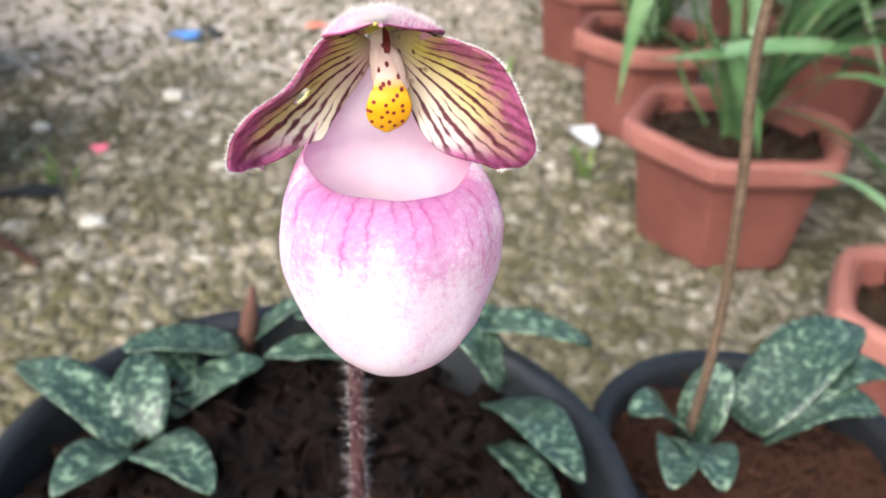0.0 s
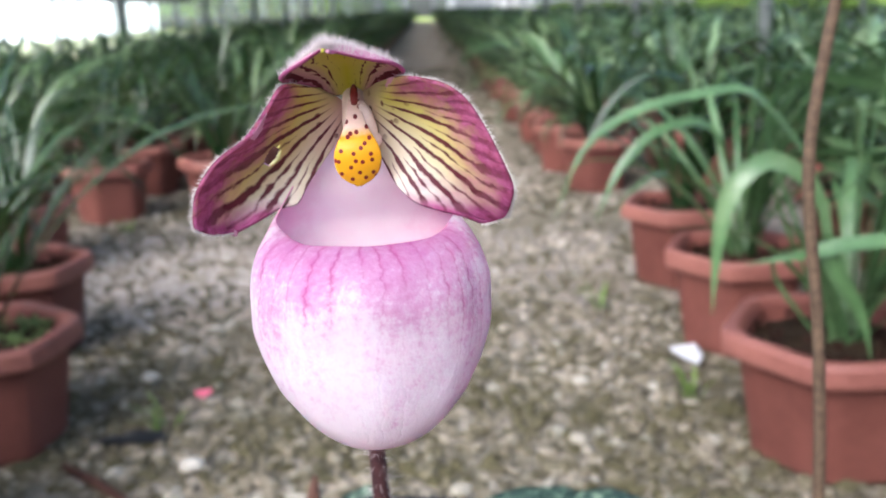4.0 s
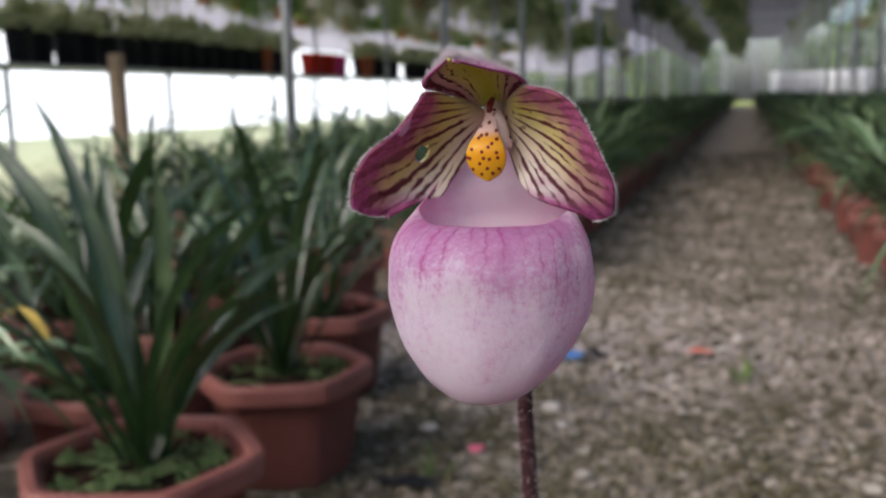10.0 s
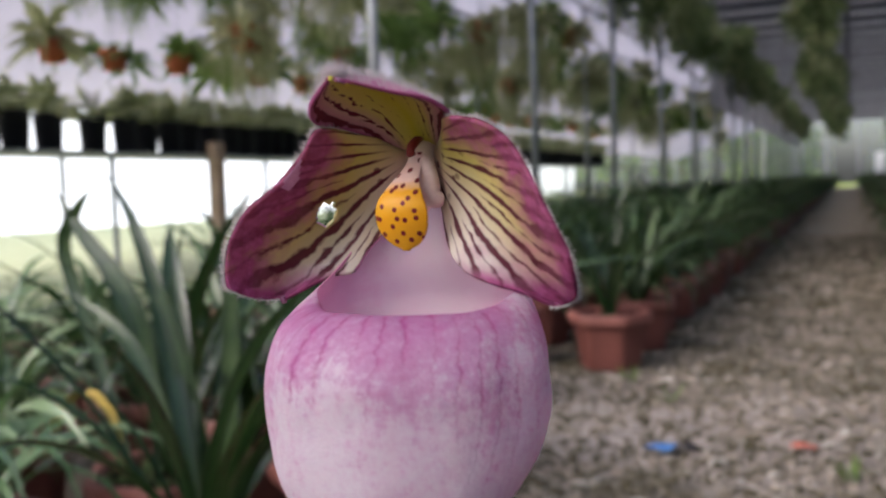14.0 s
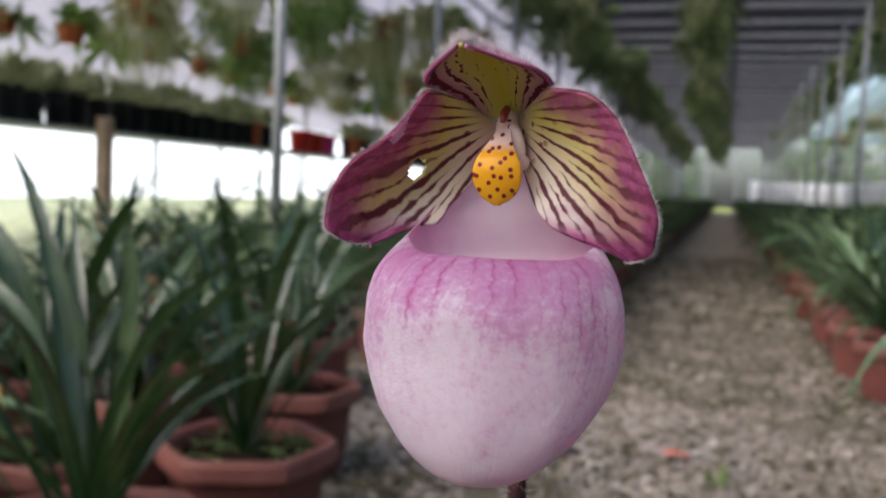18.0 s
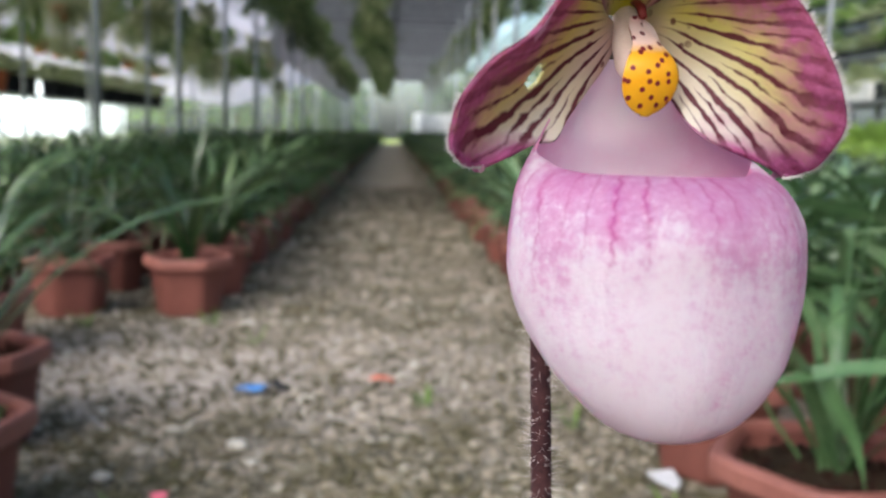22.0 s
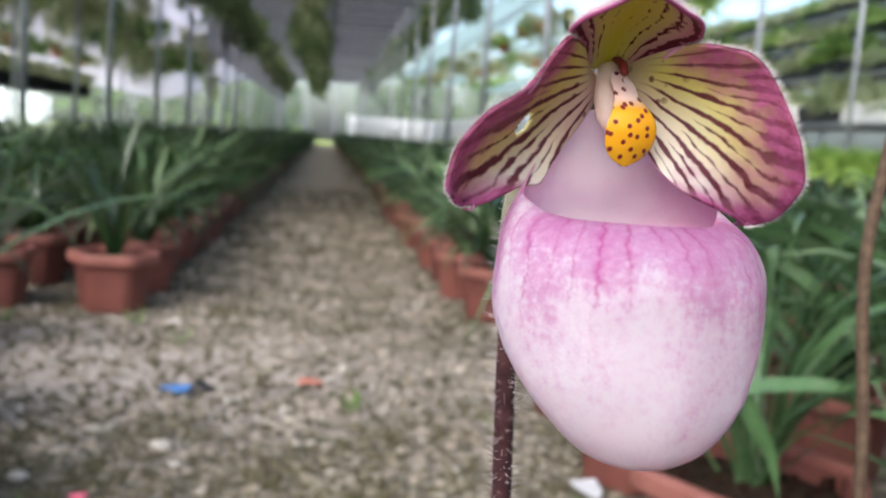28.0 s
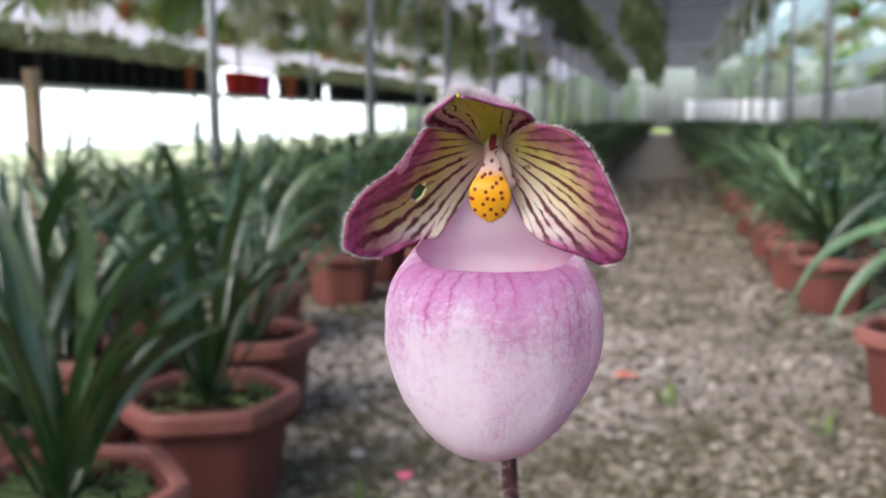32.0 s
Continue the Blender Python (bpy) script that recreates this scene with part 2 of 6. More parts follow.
def leaf_material(name, stops, spec=0.85):
    m, nt, b = mat(name, 0.24, spec)
    uv, u, v = uvs(nt)
    info = nt.nodes.new("ShaderNodeObjectInfo")
    geo = nt.nodes.new("ShaderNodeNewGeometry")
    veins = node(nt, "TexWave", Scale=9.0, Distortion=0.6)
    veins.bands_direction = "X"
    nt.links.new(uv, veins.inputs["Vector"])
    a = noise_of(nt, 14, 4)
    s = calc(nt, "ADD", calc(nt, "MULTIPLY", a, 0.6), calc(nt, "MULTIPLY", geo.outputs["Random Per Island"], 0.45))
    s = calc(nt, "ADD", s, calc(nt, "MULTIPLY", info.outputs["Random"], 0.2))
    col = ramp(nt, s, stops)
    mid = ramp(nt, calc(nt, "ABSOLUTE", calc(nt, "SUBTRACT", u, 0.5)), [(0.0, (0.10, 0.19, 0.07)), (0.06, (0, 0, 0))])
    col = mix(nt, 0.35, col, mid, "ADD")
    nt.links.new(col, b.inputs["Base Color"])
    bump(nt, b, veins.outputs["Fac"], 0.2, 0.001)
    t = node(nt, "BsdfTranslucent")
    nt.links.new(mix(nt, 0.3, col, (0.10, 0.24, 0.04)), t.inputs["Color"])
    ms = node(nt, "MixShader", Fac=0.16)
    nt.links.new(b.outputs[0], ms.inputs[1])
    nt.links.new(t.outputs[0], ms.inputs[2])
    nt.links.new(ms.outputs[0], nt.nodes["Material Output"].inputs[0])
    return m


LEAF = leaf_material("strap_leaf", [(0.25, (0.006, 0.016, 0.006)), (0.55, (0.018, 0.044, 0.015)), (0.9, (0.090, 0.140, 0.050))])
MID_LEAF = leaf_material("mid_green_strap_leaf", [(0.25, (0.006, 0.016, 0.006)), (0.58, (0.024, 0.054, 0.019)), (0.92, (0.190, 0.260, 0.125))], 0.6)
# lightened strap leaf: the brighter light on these plants is put into the colour
LIGHT_LEAF = leaf_material("lit_strap_leaf", [(0.25, (0.034, 0.078, 0.028)), (0.55, (0.092, 0.172, 0.070)), (0.9, (0.26, 0.35, 0.19))])


def mottled_leaf():
    m, nt, b = mat("mottled_orchid_leaf", 0.42, 0.45)
    uv, u, v = uvs(nt)
    vor = node(nt, "TexVoronoi", Scale=330.0)
    vor.feature = "F1"
    nt.links.new(nt.nodes.new("ShaderNodeTexCoord").outputs["Object"], vor.inputs["Vector"])
    n = noise_of(nt, 110, 4)
    f = calc(nt, "ADD", vor.outputs["Distance"], calc(nt, "MULTIPLY", calc(nt, "SUBTRACT", n, 0.5), 0.9))
    col = ramp(nt, f, [(0.30, (0.014, 0.030, 0.022)), (0.58, (0.032, 0.060, 0.040)), (0.92, (0.140, 0.195, 0.130))])
    nt.links.new(col, b.inputs["Base Color"])
    bump(nt, b, n, 0.25, 0.002)
    return m


MOTTLED = mottled_leaf()


def gravel_material():
    m, nt, b = mat("mossy_gravel", 0.95, 0.15)
    tc = nt.nodes.new("ShaderNodeTexCoord").outputs["Object"]
    vor = node(nt, "TexVoronoi", Scale=55.0, Randomness=1.0)
    nt.links.new(tc, vor.inputs["Vector"])
    grit = noise_of(nt, 160, 4)
    big = noise_of(nt, 1.3, 5, 0.65)
    moss = noise_of(nt, 4.5, 5, 0.7)
    stone = ramp(nt, vor.outputs["Color"], [(0.1, (0.030, 0.027, 0.021)), (0.5, (0.19, 0.168, 0.138)), (0.95, (0.58, 0.53, 0.475))])
    s = mix(nt, calc(nt, "MULTIPLY", grit, 0.5), stone, (0.13, 0.105, 0.07))
    s = mix(nt, ramp(nt, moss, [(0.44, (0, 0, 0)), (0.56, (0.9, 0.9, 0.9))]), s, (0.058, 0.053, 0.027))
    s = mix(nt, ramp(nt, big, [(0.42, (0, 0, 0)), (0.7, (0.55, 0.55, 0.55))]), s, (0.35, 0.305, 0.235))
    s = mix(nt, ramp(nt, noise_of(nt, 22, 4, 0.7), [(0.50, (0, 0, 0)), (0.60, (0.65, 0.65, 0.65))]), s, (0.44, 0.375, 0.31))
    s = mix(nt, ramp(nt, noise_of(nt, 15, 4, 0.7), [(0.38, (0.7, 0.7, 0.7)), (0.48, (0, 0, 0))]), s, (0.06, 0.053, 0.038))
    # the trodden middle is paler; further off its colour replaces light the roof blocks
    sep = nt.nodes.new("ShaderNodeSeparateXYZ")
    nt.links.new(tc, sep.inputs[0])
    mid = calc(nt, "ADD", calc(nt, "ABSOLUTE", calc(nt, "ADD", sep.outputs[0], 0.08)), calc(nt, "MULTIPLY", calc(nt, "SUBTRACT", noise_of(nt, 2.2, 4), 0.5), 0.9))
    worn_lit = calc(nt, "MULTIPLY", ramp(nt, mid, [(0.22, (0.5, 0.5, 0.5)), (0.50, (0, 0, 0))]), ramp(nt, calc(nt, "MULTIPLY", sep.outputs[1], 0.1), [(0.28, (0, 0, 0)), (0.50, (0.8, 0.8, 0.8)), (1.0, (1.6, 1.6, 1.6))]))
    s = mix(nt, calc(nt, "MULTIPLY", worn_lit, calc(nt, "ADD", 0.35, grit)), s, (0.47, 0.40, 0.32))
    # a pale path crosses in front of the rows; the ground near the orchid is mossier
    sway = calc(nt, "MULTIPLY", calc(nt, "SUBTRACT", noise_of(nt, 1.6, 4), 0.5), 1.1)
    cross = calc(nt, "ADD", calc(nt, "ABSOLUTE", calc(nt, "SUBTRACT", sep.outputs[1], 2.25)), sway)
    cross = calc(nt, "MULTIPLY", ramp(nt, cross, [(0.15, (0.75, 0.75, 0.75)), (0.55, (0, 0, 0))]), ramp(nt, calc(nt, "ADD", sep.outputs[0], 0.5), [(0.1, (1, 1, 1)), (1.0, (0.25, 0.25, 0.25))]))
    s = mix(nt, calc(nt, "MULTIPLY", cross, calc(nt, "ADD", 0.4, grit)), s, (0.52, 0.45, 0.405))
    near = ramp(nt, calc(nt, "MULTIPLY", calc(nt, "ADD", sep.outputs[1], sway), 0.4), [(0.50, (0.5, 0.5, 0.5)), (0.74, (0, 0, 0))])
    s = mix(nt, calc(nt, "MULTIPLY", near, grit), s, (0.060, 0.054, 0.022))
    nt.links.new(s, b.inputs["Base Color"])
    h = calc(nt, "SUBTRACT", calc(nt, "MULTIPLY", grit, 0.4), vor.outputs["Distance"])
    bump(nt, b, h, 0.9, 0.012)
    return m


GRAVEL = gravel_material()


def stone_material():
    m, nt, b = mat("loose_stone", 0.9, 0.2)
    r = nt.nodes.new("ShaderNodeNewGeometry").outputs["Random Per Island"]
    n = noise_of(nt, 120, 4)
    col = ramp(nt, r, [(0.0, (0.030, 0.028, 0.018)), (0.3, (0.09, 0.078, 0.058)), (0.55, (0.22, 0.19, 0.155)), (0.78, (0.37, 0.31, 0.26)), (0.90, (0.54, 0.475, 0.41)), (1.0, (0.68, 0.65, 0.60))])
    moss = noise_of(nt, 4.5, 5, 0.7)
    col = mix(nt, calc(nt, "MULTIPLY", n, 0.6), col, (0.14, 0.12, 0.07))
    col = mix(nt, ramp(nt, moss, [(0.46, (0, 0, 0)), (0.58, (0.72, 0.72, 0.72))]), col, (0.064, 0.058, 0.028))
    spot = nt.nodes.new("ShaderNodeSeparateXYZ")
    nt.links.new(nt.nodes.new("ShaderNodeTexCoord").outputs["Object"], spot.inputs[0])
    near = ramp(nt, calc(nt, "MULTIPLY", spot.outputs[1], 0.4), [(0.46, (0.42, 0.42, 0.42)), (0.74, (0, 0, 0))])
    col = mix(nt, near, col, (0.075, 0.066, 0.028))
    nt.links.new(col, b.inputs["Base Color"])
    bump(nt, b, n, 0.5, 0.004)
    return m


STONE = stone_material()


# ---- building helpers ----
def part(name, bm, material, parent=None, label="", smooth=True, other=None):
    me = bpy.data.meshes.new(name)
    bm.to_mesh(me)
    bm.free()
    if smooth:
        me.shade_smooth()
    me.materials.append(material)
    if other is not None:
        me.materials.append(other)
    ob = new(name, me)
    if parent is not None:
        ob.parent = parent
    if label:
        tagged(ob, label)
    return ob


def thing(name, label, category, m=None, group="", kind=""):
    ob = new(name)
    ob.empty_display_size = 0.05
    if m is not None:
        ob.matrix_basis = m
    return tagged(ob, label, category, group, kind)


def box(bm, x0, x1, y0, y1, z0, z1, m=None):
    vs = [bm.verts.new((x, y, z)) for x in (x0, x1) for y in (y0, y1) for z in (z0, z1)]
    if m is not None:
        for v in vs:
            v.co = m @ v.co
    for f in ((0, 1, 3, 2), (4, 6, 7, 5), (0, 4, 5, 1), (2, 3, 7, 6), (0, 2, 6, 4), (1, 5, 7, 3)):
        bm.faces.new([vs[i] for i in f])
    return vs


def tube(bm, points, radii, sides=8, cap=True):
    """A round tube along points."""
    pts = [Vector(p) for p in points]
    rings = []
    side = None
    for i, p in enumerate(pts):
        d = (pts[min(i + 1, len(pts) - 1)] - pts[max(i - 1, 0)]).normalized()
        if side is None:
            side = d.orthogonal().normalized()
        side = (side - d * side.dot(d)).normalized()
        up = d.cross(side)
        r = radii[i] if hasattr(radii, "__len__") else radii
        rings.append([bm.verts.new(p + r * (math.cos(a) * side + math.sin(a) * up)) for a in [2 * math.pi * k / sides for k in range(sides)]])
    for a, b in zip(rings, rings[1:]):
        for k in range(sides):
            bm.faces.new((a[k], a[(k + 1) % sides], b[(k + 1) % sides], b[k]))
    if cap:
        bm.faces.new(rings[0][::-1])
        bm.faces.new(rings[-1])
    return rings


def loft(bm, rings, closed=True):
    """Skin between rings of equally many points."""
    vr = [[bm.verts.new(p) for p in r] for r in rings]
    for a, b in zip(vr, vr[1:]):
        n = len(a)
        for k in range(n if closed else n - 1):
            bm.faces.new((a[k], a[(k + 1) % n], b[(k + 1) % n], b[k]))
    return vr


def grid_surface(bm, fn, nu, nv, keep=None):
    """A sheet fn(u, v) with its u, v kept as a UV map."""
    uvl = bm.loops.layers.uv.verify()
    vs = [[bm.verts.new(fn(i / nu, j / nv)) for j in range(nv + 1)] for i in range(nu + 1)]
    for i in range(nu):
        for j in range(nv):
            if keep is not None and not keep((i + 0.5) / nu, (j + 0.5) / nv):
                continue
            f = bm.faces.new((vs[i][j], vs[i + 1][j], vs[i + 1][j + 1], vs[i][j + 1]))
            for lp, (a, b) in zip(f.loops, ((i, j), (i + 1, j), (i + 1, j + 1), (i, j + 1))):
                lp[uvl].uv = (a / nu, b / nv)
    for v in [v for v in bm.verts if not v.link_faces]:
        bm.verts.remove(v)
    return vs


def thicken(bm, depth):
    bmesh.ops.recalc_face_normals(bm, faces=bm.faces)
    bmesh.ops.solidify(bm, geom=bm.faces[:], thickness=depth)


def skin(bm, depth):
    """Give a sheet a thin second face along its vertex normals, closed at the edges."""
    bmesh.ops.recalc_face_normals(bm, faces=bm.faces)
    bm.normal_update()
    uvl = bm.loops.layers.uv.verify()
    faces = bm.faces[:]
    edges = [e.link_loops[0] for e in bm.edges if e.is_boundary]
    twin = {v: bm.verts.new(v.co - v.normal * depth) for v in bm.verts[:]}
    for f in faces:
        loops = list(reversed(f.loops[:]))
        g = bm.faces.new([twin[lp.vert] for lp in loops])
        for lp, src in zip(g.loops, loops):
            lp[uvl].uv = src[uvl].uv
    for lp in edges:
        nx = lp.link_loop_next
        g = bm.faces.new((nx.vert, lp.vert, twin[lp.vert], twin[nx.vert]))
        for q, src in zip(g.loops, (nx, lp, lp, nx)):
            q[uvl].uv = src[uvl].uv
    bm.normal_update()


def smoothstep(a, b, x):
    t = min(1.0, max(0.0, (x - a) / (b - a)))
    return t * t * (3 - 2 * t)


def along(points, t):
    """A smooth curve through points (Catmull-Rom), t from 0 to 1."""
    n = len(points) - 1
    s = min(max(t, 0.0), 1.0) * n
    i = min(int(s), n - 1)
    f = s - i
    p0, p1, p2, p3 = (Vector(points[max(0, min(n, i + k))]) for k in (-1, 0, 1, 2))
    return 0.5 * (2 * p1 + (p2 - p0) * f + (2 * p0 - 5 * p1 + 4 * p2 - p3) * f * f + (3 * p1 - p0 - 3 * p2 + p3) * f ** 3)


# ---- ground ----
def make_ground():
    bm = bmesh.new()
    xs = [-60, -25, -12, -8] + [-6 + 0.25 * i for i in range(49)] + [8, 12, 25, 60]
    ys = [-60, -20, -6, -3, -1.5] + [-1 + 0.25 * i for i in range(45)] + [12, 15, 20, 30, 60]
    vs = [[bm.verts.new((x, y, 0.012 * noise.noise((x * 1.3, y * 1.3, 0.0)) - 0.006)) for y in ys] for x in xs]
    for a, b in zip(vs, vs[1:]):
        for k in range(len(ys) - 1):
            bm.faces.new((a[k], b[k], b[k + 1], a[k + 1]))
    ob = part("ground", bm, GRAVEL)
    tagged(ob, "mossy tan gravel greenhouse floor and aisle", "ground", kind="structure")


make_ground()


def make_stones():
    """Loose gravel on the aisle and round the pots."""
    rng = random.Random(5)
    shape = bmesh.new()
    bmesh.ops.create_icosphere(shape, subdivisions=1, radius=1.0)
    base = [v.co.copy() for v in shape.verts]
    faces = [[v.index for v in f.verts] for f in shape.faces]
    shape.free()
    verts, polys = [], []
    for n in range(32000):
        far = n >= 24000
        y = 4.6 + 5.4 * rng.random() ** 1.3 if far else 0.55 + 4.2 * rng.random() ** 1.5
        x = rng.uniform(-0.62, 0.5) if far else rng.uniform(-0.55 - 0.28 * y, 0.6 + 0.1 * y)
        s = (1.5 if far else 1.0) * (0.003 + 0.010 * rng.random() ** 1.6) * (1.5 if rng.random() < 0.12 else 1.0)
        k = (rng.uniform(0.7, 1.3), rng.uniform(0.7, 1.3), rng.uniform(0.45, 0.8))
        turn = Euler((rng.uniform(-0.4, 0.4), rng.uniform(-0.4, 0.4), rng.uniform(0, 6.28))).to_matrix()
        o = len(verts)
        z = 0.012 * noise.noise((x * 1.3, y * 1.3, 0.0)) - 0.004
        for c in base:
            d = Vector((c.x * k[0], c.y * k[1], c.z * k[2])) * s * rng.uniform(0.82, 1.12)
            verts.append(turn @ d + Vector((x, y, z)))
        polys += [[i + o for i in f] for f in faces]
    me = bpy.data.meshes.new("gravel")
    me.from_pydata(verts, [], polys)
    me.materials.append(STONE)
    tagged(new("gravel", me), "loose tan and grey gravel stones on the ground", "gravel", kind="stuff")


make_stones()


# ---- potted strap-leaved orchids ----
RIM_H, RIM_R, FOOT_R = 0.187, 0.150, 0.108


def hexring(r, z, n_corner=5, turn=0.0, soft=0.27):
    """A six-sided ring with rounded corners."""
    out = []
    for k in range(6):
        a = math.pi / 3 * k + turn
        for j in range(n_corner):
            f = 2 * j / (n_corner - 1) - 1
            edge = r * math.cos(math.pi / 6) / math.cos(math.pi / 6 - abs(f) * soft)
            rr = edge - 0.045 * r * (1 - abs(f)) ** 2
            out.append(Vector((rr * math.cos(a + f * soft), rr * math.sin(a + f * soft), z)))
    return out


def pot_body():
    bm = bmesh.new()
    prof = [(0.0, 0.0), (FOOT_R * 0.97, 0.0), (FOOT_R, 0.006), (0.128, 0.145), (0.131, 0.152), (0.131, 0.176), (0.122, 0.176), (0.118, 0.15)]
    loft(bm, [hexring(max(r, 0.001), z) for r, z in prof])
    return bm


def pot_rim():
    bm = bmesh.new()
    prof = [(0.133, 0.150), (0.147, 0.152), (0.151, 0.158), (0.151, 0.180), (0.147, RIM_H), (0.134, RIM_H), (0.128, 0.182), (0.126, 0.150)]
    loft(bm, [hexring(r, z) for r, z in prof])
    return bm


def pot_soil(seed):
    bm = bmesh.new()
    rng = random.Random(seed)
    rings = [hexring(max(r, 0.001), 0.150 + 0.022 * (1 - r / 0.12) + rng.uniform(-0.003, 0.003)) for r in (0.001, 0.03, 0.06, 0.09, 0.121)]
    for r in rings:
        for p in r:
            p.z += rng.uniform(-0.005, 0.005)
    loft(bm, rings)
    return bm


def pot_chips(seed):
    """Loose bark on the soil."""
    bm = bmesh.new()
    rng = random.Random(seed)
    for _ in range(60):
        a, r = rng.uniform(0, 6.28), 0.115 * math.sqrt(rng.random())
        s = rng.uniform(0.004, 0.009)
        box(bm, -s, s, -s * 0.6, s * 0.6, -s * 0.4, s * 0.4, pose(r * math.cos(a), r * math.sin(a), 0.163, *[rng.uniform(0, 180) for _ in range(3)]))
    return bm


def strap_leaf(bm, rng, az, length, width, rise, droop, root=(0, 0, 0.165), twist=0.0, n=9):
    """One long arching leaf, folded along its middle."""
    uvl = bm.loops.layers.uv.verify()
    d = Vector((math.cos(az), math.sin(az), 0))
    side = Vector((-d.y, d.x, 0))
    p = Vector(root) + d * rng.uniform(0.005, 0.02) + side * rng.uniform(-0.012, 0.012)
    step = length / n
    ang = rise
    rows = []
    for i in range(n + 1):
        t = i / n
        w = width * (0.55 + 0.45 * smoothstep(0, 0.3, t)) * (1 - smoothstep(0.55, 1.0, t) ** 1.5 * 0.94) * 0.5
        up = Vector((-math.sin(ang) * d.x, -math.sin(ang) * d.y, math.cos(ang)))
        s = (side * math.cos(twist * t) + up * math.sin(twist * t))
        fold = 0.35 * w
        rows.append((p + s * w + up * fold, p, p - s * w + up * fold, t))
        p = p + (d * math.cos(ang) + Vector((0, 0, 1)) * math.sin(ang)) * step
        ang -= droop / n * (0.4 + 1.6 * t)
    vr = [[bm.verts.new(q) for q in r[:3]] for r in rows]
    for i in range(n):
        for j in range(2):
            f = bm.faces.new((vr[i][j], vr[i][j + 1], vr[i + 1][j + 1], vr[i + 1][j]))
            for lp, (a, b) in zip(f.loops, ((i, j), (i, j + 1), (i + 1, j + 1), (i + 1, j))):
                lp[uvl].uv = (b / 2, a / n)


def leaf_set(seed, count, size=1.0, lax=False):
    """Numbers for the leaves of one plant."""
    rng = random.Random(seed)
    out = []
    for k in range(count):
        az = 2.4 * k + rng.uniform(-0.5, 0.5)
        inner = k / count
        length = size * rng.uniform(0.34, 0.62)
        if lax:
            out.append((az, length, rng.uniform(0.016, 0.027), radians(rng.uniform(52, 84)), radians(rng.uniform(70, 160)), rng.uniform(-0.7, 0.7)))
            continue
        out.append((az, length, rng.uniform(0.013, 0.021), radians(rng.uniform(58, 88) if inner < 0.6 else rng.uniform(56, 76)), radians(rng.uniform(35, 115)), rng.uniform(-0.6, 0.6)))
    return rng, out


LABEL_LIT = "light green strap-leaved orchid, leaf colour brightened as if lit, in a six-sided terracotta plastic pot"
LABEL_POT = "dark green strap-leaved orchid in a six-sided terracotta plastic pot on gravel"


def potted_orchid(m, seed, count=26, size=1.0, split=True, group="potted orchids on the floor", leaves=None, label=LABEL_POT, skin=None):
    top = thing("potted_orchid", label, "potted plant", m, group)
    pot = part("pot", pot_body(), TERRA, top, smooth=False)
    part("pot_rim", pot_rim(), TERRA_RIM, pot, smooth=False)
    soil = part("soil", pot_soil(seed), SOIL, top)
    tagged(part("bark_mulch", pot_chips(seed), BARK, soil, smooth=False), kind="stuff")
    rng, rows = leaf_set(seed, count, size, not split)
    if leaves:
        rows = rows[:max(0, count - len(leaves))] + leaves
    if split:
        for row in rows:
            bm = bmesh.new()
            strap_leaf(bm, rng, *row[:5], twist=row[5])
            part("leaf", bm, skin or LEAF, top)
    else:
        bm = bmesh.new()
        for row in rows:
            strap_leaf(bm, rng, *row[:5], twist=row[5], n=7)
        tagged(part("foliage", bm, skin or LEAF, top), kind="stuff")
    return top


# plants near the flower, each leaf a mesh of its own
NEAR = [
    (-0.69, 0.805, 14, 1.0, 14, 1.12), (-0.70, 1.22, 24, 1.05, 22, 1.06), (-0.955, 1.07, 18, 1.0, 4, 1.0), (-0.82, 1.65, 22, 1.0, 20, 1.0),
    (0.578, 1.08, 9, 0.8, 0, 1.2), (0.579, 1.533, 14, 0.85, 5, 1.0), (0.581, 1.953, 18, 0.9, 3, 1.0),
    (-0.693, 2.96, 24, 1.0, 4, 1.0), (-1.06, 2.92, 24, 1.0, 25, 1.0), (0.63, 0.585, 8, 0.6, 0, 1.0),
]
near_plants = []
for n, (x, y, count, size, turn, wide) in enumerate(NEAR):
    m = pose(x, y, 0, 0, 0, turn) @ Matrix.Diagonal((wide, wide, 1.0, 1.0))
    near_plants.append(potted_orchid(m, 11 + n + (100 if n in (7, 8) else 0), count, size, skin=LIGHT_LEAF if n in (4, 5, 9) else None, label=LABEL_LIT if n in (4, 5, 9) else LABEL_POT))


LIT_PLANTS = (near_plants[4], near_plants[5])


